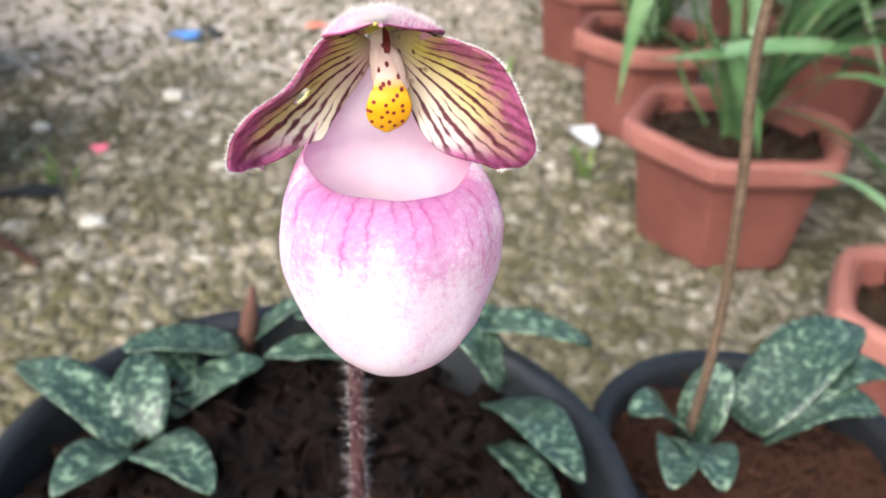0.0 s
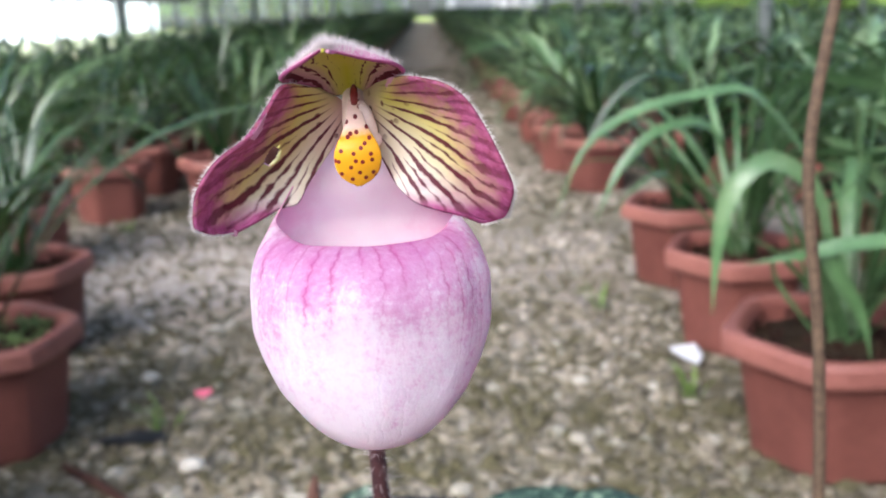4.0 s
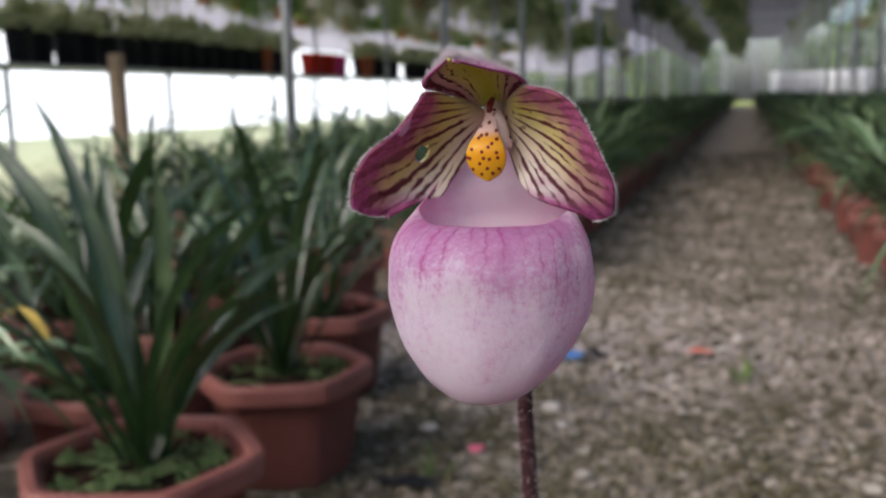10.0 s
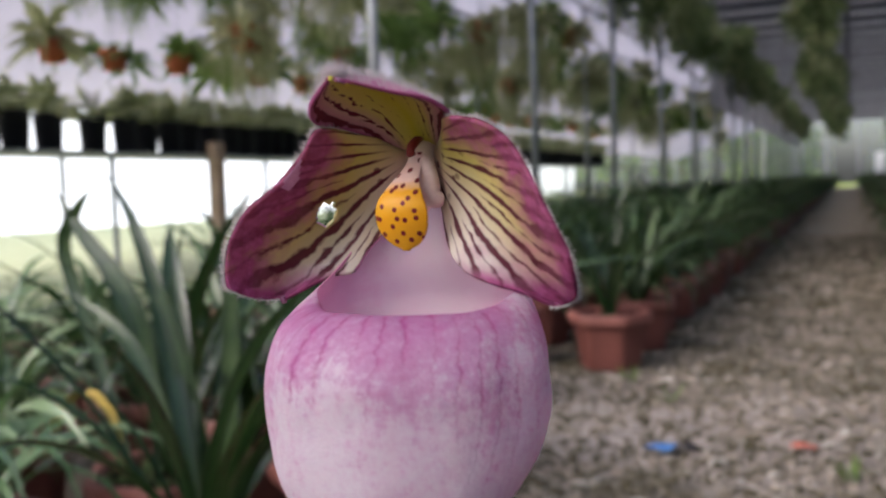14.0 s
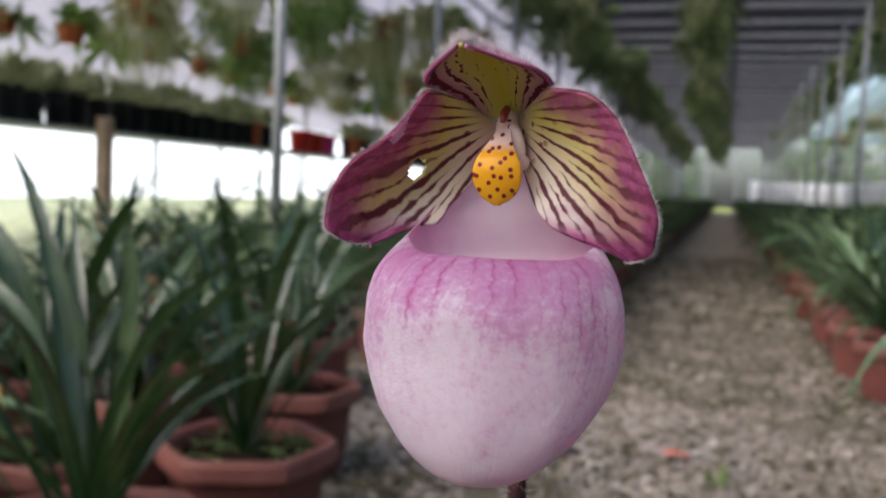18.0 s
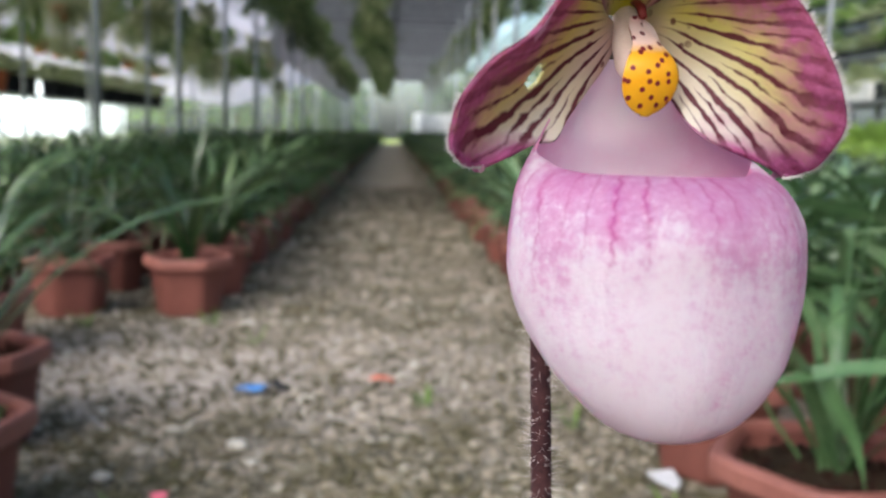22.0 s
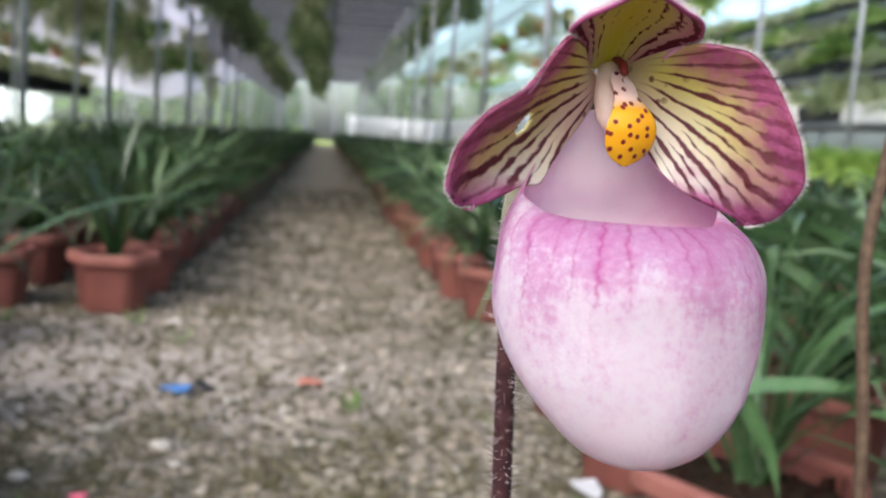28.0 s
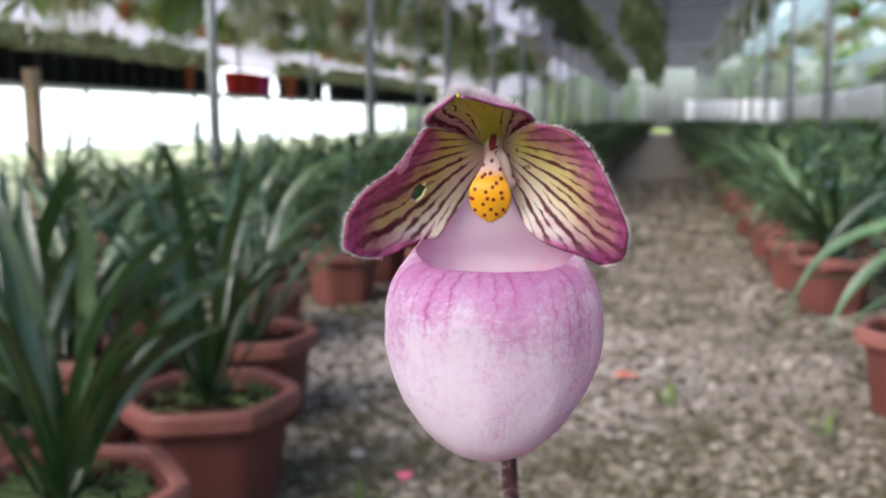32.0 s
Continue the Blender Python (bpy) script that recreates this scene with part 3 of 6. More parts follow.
def shaped_leaf(plant, points, width, tilt):
    """A strap leaf along chosen points of the place; tilt: how far its face turns to the aisle."""
    bm = bmesh.new()
    uvl = bm.loops.layers.uv.verify()
    inv = plant.matrix_basis.inverted()
    n = 18
    rows = []
    for i in range(n + 1):
        t = i / n
        p = along(points, t)
        d = (along(points, min(1, t + 0.03)) - along(points, max(0, t - 0.03))).normalized()
        s0 = d.cross(Vector((0, 1, 0))).normalized()
        s1 = d.cross(s0)
        s = s0 * math.sin(tilt) + s1 * math.cos(tilt)
        up = s.cross(d)
        w = 0.5 * width * (0.5 + 0.5 * smoothstep(0, 0.3, t)) * (1 - 0.94 * smoothstep(0.6, 1.0, t) ** 1.5)
        rows.append([inv @ q for q in (p + s * w - up * w * 0.3, p, p - s * w - up * w * 0.3)])
    vr = [[bm.verts.new(q) for q in r] for r in rows]
    for i in range(n):
        for j in range(2):
            f = bm.faces.new((vr[i][j], vr[i][j + 1], vr[i + 1][j + 1], vr[i + 1][j]))
            for lp, (a, b) in zip(f.loops, ((i, j), (i, j + 1), (i + 1, j + 1), (i + 1, j))):
                lp[uvl].uv = (b / 2, a / n)
    part("leaf", bm, LIGHT_LEAF if plant in LIT_PLANTS else LEAF, plant)


SHAPED = [
    (5, [(0.60, 1.52, 0.17), (0.62, 1.48, 0.36), (0.565, 1.45, 0.473), (0.46, 1.45, 0.474), (0.348, 1.45, 0.445), (0.27, 1.45, 0.385), (0.221, 1.45, 0.27)], 0.026, 0.5),
    (5, [(0.58, 1.52, 0.17), (0.51, 1.48, 0.40), (0.41, 1.45, 0.42), (0.335, 1.43, 0.36), (0.29, 1.43, 0.27)], 0.024, 0.6),
    (4, [(0.55, 1.06, 0.17), (0.51, 1.02, 0.37), (0.44, 0.99, 0.436), (0.40, 0.98, 0.430), (0.374, 0.98, 0.394), (0.363, 0.98, 0.321), (0.36, 0.98, 0.245)], 0.024, 1.25),
    (4, [(0.57, 1.05, 0.17), (0.51, 1.0, 0.30), (0.49, 0.96, 0.338), (0.508, 0.95, 0.294), (0.537, 0.95, 0.247), (0.555, 0.95, 0.185)], 0.022, 1.25),
    (4, [(0.60, 1.07, 0.17), (0.68, 1.02, 0.29), (0.62, 0.96, 0.335), (0.52, 0.95, 0.337), (0.46, 0.95, 0.326), (0.39, 0.95, 0.318)], 0.022, 0.7),
    (4, [(0.54, 1.10, 0.17), (0.475, 1.10, 0.27), (0.537, 1.1, 0.306), (0.673, 1.1, 0.296), (0.815, 1.1, 0.263), (0.934, 1.1, 0.215)], 0.024, 0.6),
    (4, [(0.60, 1.15, 0.17), (0.50, 1.20, 0.42), (0.535, 1.2, 0.520), (0.669, 1.2, 0.506), (0.819, 1.2, 0.459), (1.0, 1.2, 0.346)], 0.028, 0.6),
    (4, [(0.58, 1.15, 0.17), (0.51, 1.2, 0.36), (0.56, 1.2, 0.416), (0.724, 1.2, 0.389), (0.878, 1.2, 0.329), (1.01, 1.2, 0.20)], 0.028, 0.6),
    (4, [(0.62, 1.12, 0.17), (0.66, 1.15, 0.40), (0.74, 1.15, 0.52), (0.88, 1.15, 0.50), (1.02, 1.15, 0.42)], 0.024, 0.6),
    (5, [(0.62, 1.55, 0.17), (0.66, 1.52, 0.42), (0.76, 1.5, 0.54), (0.92, 1.5, 0.53), (1.08, 1.5, 0.44)], 0.026, 0.5),
    (6, [(0.60, 1.95, 0.17), (0.58, 1.9, 0.42), (0.50, 1.88, 0.48), (0.40, 1.87, 0.42), (0.33, 1.86, 0.30)], 0.024, 0.6),
    (0, [(-0.70, 0.84, 0.165), (-0.713, 0.85, 0.21), (-0.722, 0.85, 0.30), (-0.756, 0.85, 0.446), (-0.818, 0.85, 0.60)], 0.026, 1.2),
    (0, [(-0.69, 0.85, 0.165), (-0.66, 0.85, 0.25), (-0.61, 0.85, 0.32), (-0.543, 0.85, 0.376), (-0.467, 0.85, 0.43)], 0.021, 0.7),
    (0, [(-0.68, 0.84, 0.165), (-0.655, 0.82, 0.27), (-0.60, 0.81, 0.35), (-0.52, 0.80, 0.40), (-0.44, 0.79, 0.405)], 0.020, 0.6),
    (0, [(-0.72, 0.88, 0.165), (-0.728, 0.94, 0.272), (-0.69, 0.95, 0.34), (-0.648, 0.95, 0.408), (-0.56, 0.95, 0.485), (-0.432, 0.95, 0.525)], 0.021, 0.7),
    (0, [(-0.71, 0.83, 0.165), (-0.74, 0.82, 0.30), (-0.80, 0.82, 0.43), (-0.90, 0.82, 0.50)], 0.020, 0.8),
    (0, [(-0.70, 0.85, 0.165), (-0.69, 0.87, 0.32), (-0.685, 0.88, 0.46), (-0.69, 0.88, 0.55)], 0.023, 1.2),
    (2, [(-0.99, 1.08, 0.165), (-1.02, 1.1, 0.34), (-1.057, 1.1, 0.459), (-1.142, 1.1, 0.557), (-1.206, 1.1, 0.641)], 0.030, 1.0),
    (2, [(-1.05, 1.08, 0.165), (-1.13, 1.1, 0.36), (-1.19, 1.1, 0.53), (-1.16, 1.1, 0.60), (-1.12, 1.1, 0.64)], 0.024, 1.0),
]
for n, points, width, tilt in SHAPED:
    shaped_leaf(near_plants[n], points, width, tilt)
arch = random.Random(77)
for n, px, py, count in ((4, 0.58, 1.08, 22), (5, 0.58, 1.53, 26), (6, 0.58, 1.95, 24)):
    for k in range(count):
        az = radians(arch.uniform(-75, 80))
        d = Vector((math.cos(az), math.sin(az), 0))
        p = Vector((px, py, 0))
        up, reach = arch.uniform(0.36, 0.54), arch.uniform(0.36, 0.56)
        pts = [p + d * 0.02 + Vector((0, 0, 0.165)), p + d * 0.06 + Vector((0, 0, up * 0.75)), p + d * reach * 0.42 + Vector((0, 0, up)),
               p + d * reach * 0.75 + Vector((0, 0, up * 0.88)), p + d * reach + Vector((0, 0, up * arch.uniform(0.4, 0.7)))]
        shaped_leaf(near_plants[n], pts, arch.uniform(0.017, 0.024), arch.uniform(0.3, 0.9))

def tuft(bm, rng, x, y, z, length, spread, count, wide=0.012):
    """A bunch of hanging strands."""
    for _ in range(count):
        a = rng.uniform(0, 6.28)
        r = spread * math.sqrt(rng.random())
        p = Vector((x + r * math.cos(a), y + r * math.sin(a), z))
        ln = length * rng.uniform(0.5, 1.0)
        s = Vector((math.cos(a + 1.57), math.sin(a + 1.57), 0)) * wide * rng.uniform(0.5, 1.0)
        q = p + Vector((rng.uniform(-0.05, 0.05), rng.uniform(-0.05, 0.05), -ln * 0.55))
        e = q + Vector((rng.uniform(-0.06, 0.06), rng.uniform(-0.06, 0.06), -ln * 0.45))
        v = [bm.verts.new(c) for c in (p - s, p + s, q + s, q - s, e)]
        bm.faces.new(v[:4])
        bm.faces.new((v[3], v[2], v[4]))


def spray(bm, rng, x, y, z, size, count, lift=0.4):
    """A clump of short pointed leaves."""
    for _ in range(count):
        a, e = rng.uniform(0, 6.28), rng.uniform(lift - 0.9, lift + 0.9)
        d = Vector((math.cos(a) * math.cos(e), math.sin(a) * math.cos(e), math.sin(e)))
        s = d.orthogonal().normalized() * size * 0.09
        ln = size * rng.uniform(0.5, 1.0)
        c = Vector((x, y, z)) + d * size * 0.1
        m = c + d * ln * 0.55
        t = c + d * ln + Vector((0, 0, -0.25 * ln))
        v = [bm.verts.new(k) for k in (c - s * 0.5, c + s * 0.5, m + s, m - s, t)]
        bm.faces.new(v[:4])
        bm.faces.new((v[3], v[2], v[4]))


def soil_moss(plant, seed, count):
    """Moss cushions and green strands lying on the soil of a pot."""
    rng = random.Random(seed)
    bm = bmesh.new()
    for _ in range(count):
        a, r = rng.uniform(0, 6.28), rng.uniform(0.05, 0.112)
        spray(bm, rng, r * math.cos(a), r * math.sin(a), 0.166, 0.028, 10, 0.6)
    for _ in range(count):
        a, r = rng.uniform(0, 6.28), rng.uniform(0.03, 0.09)
        p = Vector((r * math.cos(a), r * math.sin(a), 0.172))
        d = Vector((rng.uniform(-1, 1), rng.uniform(-1, 1), rng.uniform(-0.05, 0.2))).normalized() * rng.uniform(0.015, 0.04)
        tube(bm, [p - d, p + Vector((0, 0, 0.006)), p + d], 0.0016, 5, cap=False)
    tagged(part("moss", bm, DEEP_LEAF, plant, "green moss and plant scraps on the soil"), kind="stuff")


def low_leaves(seed):
    """Outer leaves that arch down over the rim."""
    rng = random.Random(seed)
    return [(rng.uniform(0, 6.28), rng.uniform(0.30, 0.46), rng.uniform(0.013, 0.02), radians(rng.uniform(46, 64)), radians(rng.uniform(120, 165)), rng.uniform(-0.5, 0.5)) for _ in range(24)]


MASTERS = [potted_orchid(pose(x, y, 0, 0, 0, 20 * k), 40 + k, 54, 1.0 + 0.05 * (k % 3), split=False, leaves=low_leaves(70 + k), skin=(LEAF, MID_LEAF, MID_LEAF, LIGHT_LEAF)[k], label=LABEL_LIT if k == 3 else LABEL_POT) for k, (x, y) in enumerate(((-1.10, 1.45), (1.03, 1.06), (1.0, 1.60), (1.02, 2.05)))]
MASTERS.append(potted_orchid(pose(-1.08, 2.28, 0), 46, 54, 1.04, split=False, leaves=low_leaves(76)))


# the second one's lighter leaves stand in for bright sky reflected from the left
LOW_MASTERS = [potted_orchid(pose(x, y, 0, 0, 0, 35 * k), 50 + k, 40, 0.72, split=False, leaves=low_leaves(80 + k), skin=(MID_LEAF, LIGHT_LEAF)[k], label=(LABEL_POT, LABEL_LIT)[k]) for k, (x, y) in enumerate(((-1.40, 1.12), (-1.36, 0.75)))]


def more_pots():
    rng = random.Random(9)
    spots = []
    # left block beside the near pots
    for x in (-1.76, -2.14, -2.5):
        for y in (0.9, 1.3, 1.7, 2.1):
            spots.append((x, y))
    spots += [(-1.22, 1.85), (-1.02, 0.72), (-1.38, 1.52), (-1.40, 2.2)]
    # left block along the aisle
    for j in range(34):
        for i in range(5):
            if j == 0 and i < 2:
                continue
            spots.append((-0.70 - 0.38 * i, 2.96 + 0.40 * j))
    # right block along the aisle
    for j in range(34):
        for i in range(6):
            if j < 3 and i > 0:
                spots.append((1.05 + 0.42 * i, 1.15 + 0.44 * j))
            elif j >= 3:
                spots.append((0.555 + 0.40 * i, 3.10 + 0.42 * (j - 3)))
    for j in range(48):
        for i in range(3):
            spots.append((-0.70 - 0.40 * i, 16.7 + 0.50 * j))
            spots.append((0.555 + 0.42 * i, 16.5 + 0.50 * j))
    far = []
    for n, (x, y) in enumerate(spots):
        k = rng.choice((0, 4, 1, 2)) if x < 0 else rng.randrange(1, 4)
        m = pose(x + rng.uniform(-0.03, 0.03), y + rng.uniform(-0.03, 0.03), 0, 0, 0, rng.uniform(0, 360))
        if x < -1.0 and y < 2.5:
            copy_thing(LOW_MASTERS[n % 2], m)
        elif y < 8.0:
            copy_thing(MASTERS[k], m)
        else:
            far.append((k, m))
    # beyond that the plants run together
    verts, polys, slots = [], [], []
    mats = [TERRA, TERRA_RIM, SOIL, LEAF, MID_LEAF]
    names = {"pot": 0, "pot_rim": 1, "soil": 2, "foliage": 3}
    for k, m in far:
        for ch in MASTERS[k].children_recursive:
            slot = names.get(ch.name.split(".")[0])
            if slot is None:
                continue
            o = len(verts)
            verts += [m @ v.co for v in ch.data.vertices]
            if slot == 3 and k in (1, 2, 3):
                slot = 4
            for p in ch.data.polygons:
                polys.append([q + o for q in p.vertices])
                slots.append(slot)
    me = bpy.data.meshes.new("far_potted_orchids")
    me.from_pydata(verts, [], polys)
    for m in mats:
        me.materials.append(m)
    me.polygons.foreach_set("material_index", slots)
    tagged(new("far_potted_orchids", me), "distant rows of green strap-leaved orchids in terracotta pots", "potted plants", kind="stuff")


more_pots()


soil_moss(near_plants[0], 5, 30)
soil_moss(near_plants[1], 6, 12)
soil_moss(near_plants[2], 7, 20)


# ---- posts and roof ----
def post(x, y, h):
    bm = bmesh.new()
    tube(bm, [(0, 0, 0), (0, 0, h)], 0.024, 10)
    top = thing("steel_post", "grey galvanised steel pipe post holding the roof", "post", pose(x, y, 0), "roof posts")
    part("pipe", bm, STEEL, top)
    b2 = bmesh.new()
    tube(b2, [(0, 0, 0), (0, 0, 0.02)], 0.06, 10)
    part("foot_plate", b2, STEEL, top)


for j in range(18):
    post(-1.77, 3.4 + 2.15 * j, 2.8)
    post(1.23, 3.3 + 2.15 * j, 2.8)

bm = bmesh.new()
for j in range(5, 42):
    box(bm, -1.9, 1.85, -0.02, 1.06, 0.0, 0.012, pose(0, j * 1.0, 3.20, -20.5, 0, 0))
for x in (-1.9, 0.0, 1.8):
    box(bm, x - 0.03, x + 0.03, 5, 42, 2.70, 2.738)
for j in range(5, 42):
    bar = bmesh.new()
    box(bar, -1.92, 1.87, j * 1.0 - 0.08, j * 1.0 - 0.02, 2.742, 2.80)
    tagged(part("roof_batten", bar, BATTEN, smooth=False), "grey timber batten across the aisle under the roof", "batten", "roof battens", "structure")
tagged(part("ceiling", bm, ROOFING, smooth=False), "dark grey shade-cloth roof strips over the aisle", "ceiling", kind="structure")

bm = bmesh.new()
loft(bm, [[Vector((x, y, z)) for y in (2.0, 8.0, 14.0, 27.0, 42.0)] for x, z in ((-1.93, 3.0), (-3.5, 2.65), (-5.2, 2.12), (-7.0, 1.52))], closed=False)
thicken(bm, 0.004)
tagged(part("ceiling_net", bm, NET), "pale lavender shade net sloping down from the roof", "ceiling", kind="structure")
bm = bmesh.new()
for k in range(4):
    loft(bm, [[Vector((3.0 + 1.7 * k + dx, y, 3.3 - 0.22 * k + 0.05 * math.sin(y + dx * 3))) for y in (3.0, 5.0, 7.0, 9.0, 12.0, 16.0, 22.0, 28.0, 42.0)] for dx in (0.0, 0.5, 1.0)], closed=False)
thicken(bm, 0.004)
tagged(part("ceiling_2", bm, TEAL), "teal shade net strips over the tiered benches", "ceiling", kind="structure")

# unseen net added overhead to dim the near aisle against the sky
bm = bmesh.new()
loft(bm, [[Vector((x, y, 3.25 + 0.04 * math.sin(2 * x + y))) for y in (-9.0, -6.0, -3.0, 0.0, 3.0, 4.9)] for x in (-1.9, 0.0, 2.0, 4.0, 6.5)], closed=False)
tagged(part("ceiling_1", bm, SHADE), "unseen black net added over the near part of the aisle to dim it", "ceiling", kind="structure")


# net walls added behind the camera and on the right to deepen the shadows
bm = bmesh.new()
loft(bm, [[Vector((-16 + 24 * k / 16, -9.2 + 0.06 * math.sin(k * 1.7), z)) for k in range(17)] for z in (0.0, 1.1, 2.2, 3.3)], closed=False)
tagged(part("wall_back", bm, WALL_NET), "unseen grey-green net wall added at the near end to cut light", "wall", kind="structure")
bm = bmesh.new()
loft(bm, [[Vector((8.1 + 0.06 * math.sin(k * 1.3), -9.2 + 54 * k / 24, z)) for k in range(25)] for z in (0.0, 1.1, 2.2, 3.3)], closed=False)
tagged(part("wall_side", bm, WALL_NET), "grey-green net wall added behind the tiered benches to cut side light", "wall", kind="structure")


def hanging_moss(x, y, z, length, seed, spread=0.16, count=70):
    rng = random.Random(seed)
    top = thing("hanging_moss", "grey-green air plant strands hanging from the roof", "hanging plant", None, "hanging plants")
    bm = bmesh.new()
    tuft(bm, rng, x, y, z, length, spread * 1.15, int(count * (1.5 if x < -1 else 1.2)), 0.006)
    spray(bm, rng, x, y, z - 0.12, 0.22, 36, -0.3)
    b3 = bmesh.new()
    for k in range(7):
        spray(b3, rng, x + rng.uniform(-1.2, 1.2) * spread, y + rng.uniform(-1.6, 1.6) * spread, z - length * rng.uniform(0.0, 0.8), rng.uniform(0.14, 0.30), 22, -0.1)
    tagged(part("leaf_clumps", b3, SHADY_LEAF, top, "dark green leafy clumps among the strands"), kind="stuff")
    tagged(part("foliage", bm, DEEP_LEAF if x < -1 and seed % 3 == 0 else MOSSY, top), kind="stuff")
    b2 = bmesh.new()
    tube(b2, [(x, y, z - 0.12), (x, y, 3.195 - 0.374 * (y % 1.0))], 0.004, 5)
    part("wire", b2, STEEL, top)


rng = random.Random(21)
for j in range(40):
    hanging_moss(-1.72 + rng.uniform(-0.12, 0.12), 5.3 + (0.6 * j if j < 20 else 12 + 1.15 * (j - 20)), 2.72, rng.uniform(0.35, 0.95), 100 + j, 0.26, 90)
    hanging_moss(-0.35 + rng.uniform(-0.14, 0.14), 5.4 + 0.9 * j, 2.72, rng.uniform(0.4, 1.1), 200 + j, 0.16, 60)
    hanging_moss(1.55 + rng.uniform(-0.12, 0.12), 5.4 + 0.9 * j, 2.72, rng.uniform(0.3, 0.7), 300 + j, 0.16, 50)


def hanging_basket(x, y, z, seed, red=True, trail=1.0):
    rng = random.Random(seed)
    top = thing("hanging_basket", "small orange pot with trailing green orchid, hung by a wire", "hanging plant", pose(x, y, z), "hanging plants")
    if red:
        bm = bmesh.new()
        loft(bm, [[Vector((r * math.cos(a), r * math.sin(a), h)) for a in [k * math.pi / 6 for k in range(12)]] for r, h in ((0.001, -0.11), (0.07, -0.11), (0.095, 0.0), (0.1, 0.0), (0.1, 0.02), (0.088, 0.02), (0.08, -0.02))])
        part("pot", bm, ORANGE, top)
    bm = bmesh.new()
    k = rng.uniform(0.8, 1.25)
    for _ in range(2):
        spray(bm, rng, rng.uniform(-0.08, 0.08), rng.uniform(-0.08, 0.08), rng.uniform(-0.06, 0.08), 0.24 * k, 30, 0.2)
    tuft(bm, rng, 0, 0, 0.05, trail * rng.uniform(0.3, 0.75), 0.18, int(90 * trail), 0.006)
    tagged(part("foliage", bm, rng.choice((PALE_LEAF, MOSSY, MOSSY, MOSSY, DEEP_LEAF)), top), kind="stuff")
    b2 = bmesh.new()
    tube(b2, [(0, 0, 0), (0, 0, 2.36 - z)], 0.004, 5)
    part("wire", b2, STEEL, top)


RAILS = (-2.35, -2.9, -3.5, -4.3)
for r, x in enumerate(RAILS):
    for j in range(27):
        y = 2.2 + 0.6 * j + rng.uniform(-0.15, 0.15) + (1.5 if r == 0 else 0)
        hanging_basket(x, y, (rng.uniform(1.45, 2.1) if r < 2 else rng.uniform(1.6, 2.1) if r < 3 else rng.uniform(1.50, 1.64)), 400 + 40 * r + j, rng.random() < (0.75 if r == 3 else 0.2), 0.9 if r < 3 else 0.2)
    bm = bmesh.new()
    tube(bm, [(x, 1.5, 2.35), (x, 24, 2.35)], 0.018, 8)
    tagged(part("hanging_rail", bm, STEEL), "grey steel pipe rail from which baskets hang", "rail")
    for y in (1.5, 9.0, 16.5, 24.0):
        bm = bmesh.new()
        tube(bm, [(x, y, 0), (x, y, 2.36)], 0.02, 8)
        tagged(part("rail_post", bm, STEEL), "thin grey steel post under a hanging rail", "post")


# ---- left benches ----
def bench(x0, x1, y0, y1, z):
    top = thing("plant_bench", "steel and timber plant bench with slatted top", "bench", None, "benches")
    bm = bmesh.new()
    box(bm, x0, x1, y0, y1, z - 0.018, z)
    part("bench_top", bm, STEEL, top, smooth=False)
    k = 0
    y = y0 + 0.05
    while y < y1:
        for x in (x0 + 0.05, x1 - 0.05):
            bm = bmesh.new()
            box(bm, x - 0.012, x + 0.012, y - 0.012, y + 0.012, 0, z - 0.019)
            part("leg", bm, STEEL, top, smooth=False)
        y += 1.6


bench(-4.45, -3.95, 1.0, 22.0, 0.90)
bm = bmesh.new()
box(bm, -3.945, -3.865, 5.09, 5.17, 0, 0.98)
tagged(part("timber_post", bm, BAMBOO, smooth=False), "weathered brown timber post beside the plant bench", "post")


def bag_plant(x, y, z, seed, cat="bench plants"):
    rng = random.Random(seed)
    top = thing("nursery_pot", "black nursery pot with pale green seedling on a bench", "potted plant", pose(x, y, z), cat)
    bm = bmesh.new()
    loft(bm, [[Vector((r * math.cos(a), r * math.sin(a), h)) for a in [k * math.pi / 5 for k in range(10)]] for r, h in ((0.001, 0), (0.07, 0), (0.082, 0.19), (0.086, 0.19), (0.086, 0.215), (0.074, 0.215), (0.070, 0.18))])
    part("pot", bm, BLACK, top)
    bm = bmesh.new()
    spray(bm, rng, 0, 0, 0.19, 0.32, 36, 1.0)
    tagged(part("foliage", bm, WASHED, top), kind="stuff")
    return top


bag = [bag_plant(-4.1, 1.4 + 0.33 * k, 0.9, 60 + k) for k in range(3)]
for j in range(4, 74):
    if 32 < j < 41 or (j * 5 + 3) % 17 == 0:
        continue
    copy_thing(bag[j % 3], pose(-4.1 + rng.uniform(-0.03, 0.03), 1.4 + 0.205 * j + rng.uniform(-0.04, 0.04), 0.9, 0, 0, rng.uniform(0, 360)))

# red and magenta tubs on the far bench
for n, (y, m, r) in enumerate(((8.45, REDP, 0.12), (8.75, REDP, 0.12), (9.1, PINK, 0.09), (7.4, ORANGE, 0.11), (9.8, ORANGE, 0.11))):
    bm = bmesh.new()
    loft(bm, [[Vector((q * math.cos(a), q * math.sin(a), h)) for a in [k * math.pi / 8 for k in range(16)]] for q, h in ((0.001, 0), (r * 0.8, 0), (r, 0.2), (r * 1.06, 0.2), (r * 1.06, 0.22), (r * 0.9, 0.22), (r * 0.85, 0.12))])
    ob = part("plastic_tub", bm, m)
    ob.matrix_basis = pose(-4.08, y, 0.9)
    tagged(ob, "bright red or pink plastic tub on a plant bench", "tub", "tubs")

# glowing backdrop in place of the bright daylight beyond the bench, grass under it
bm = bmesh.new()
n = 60
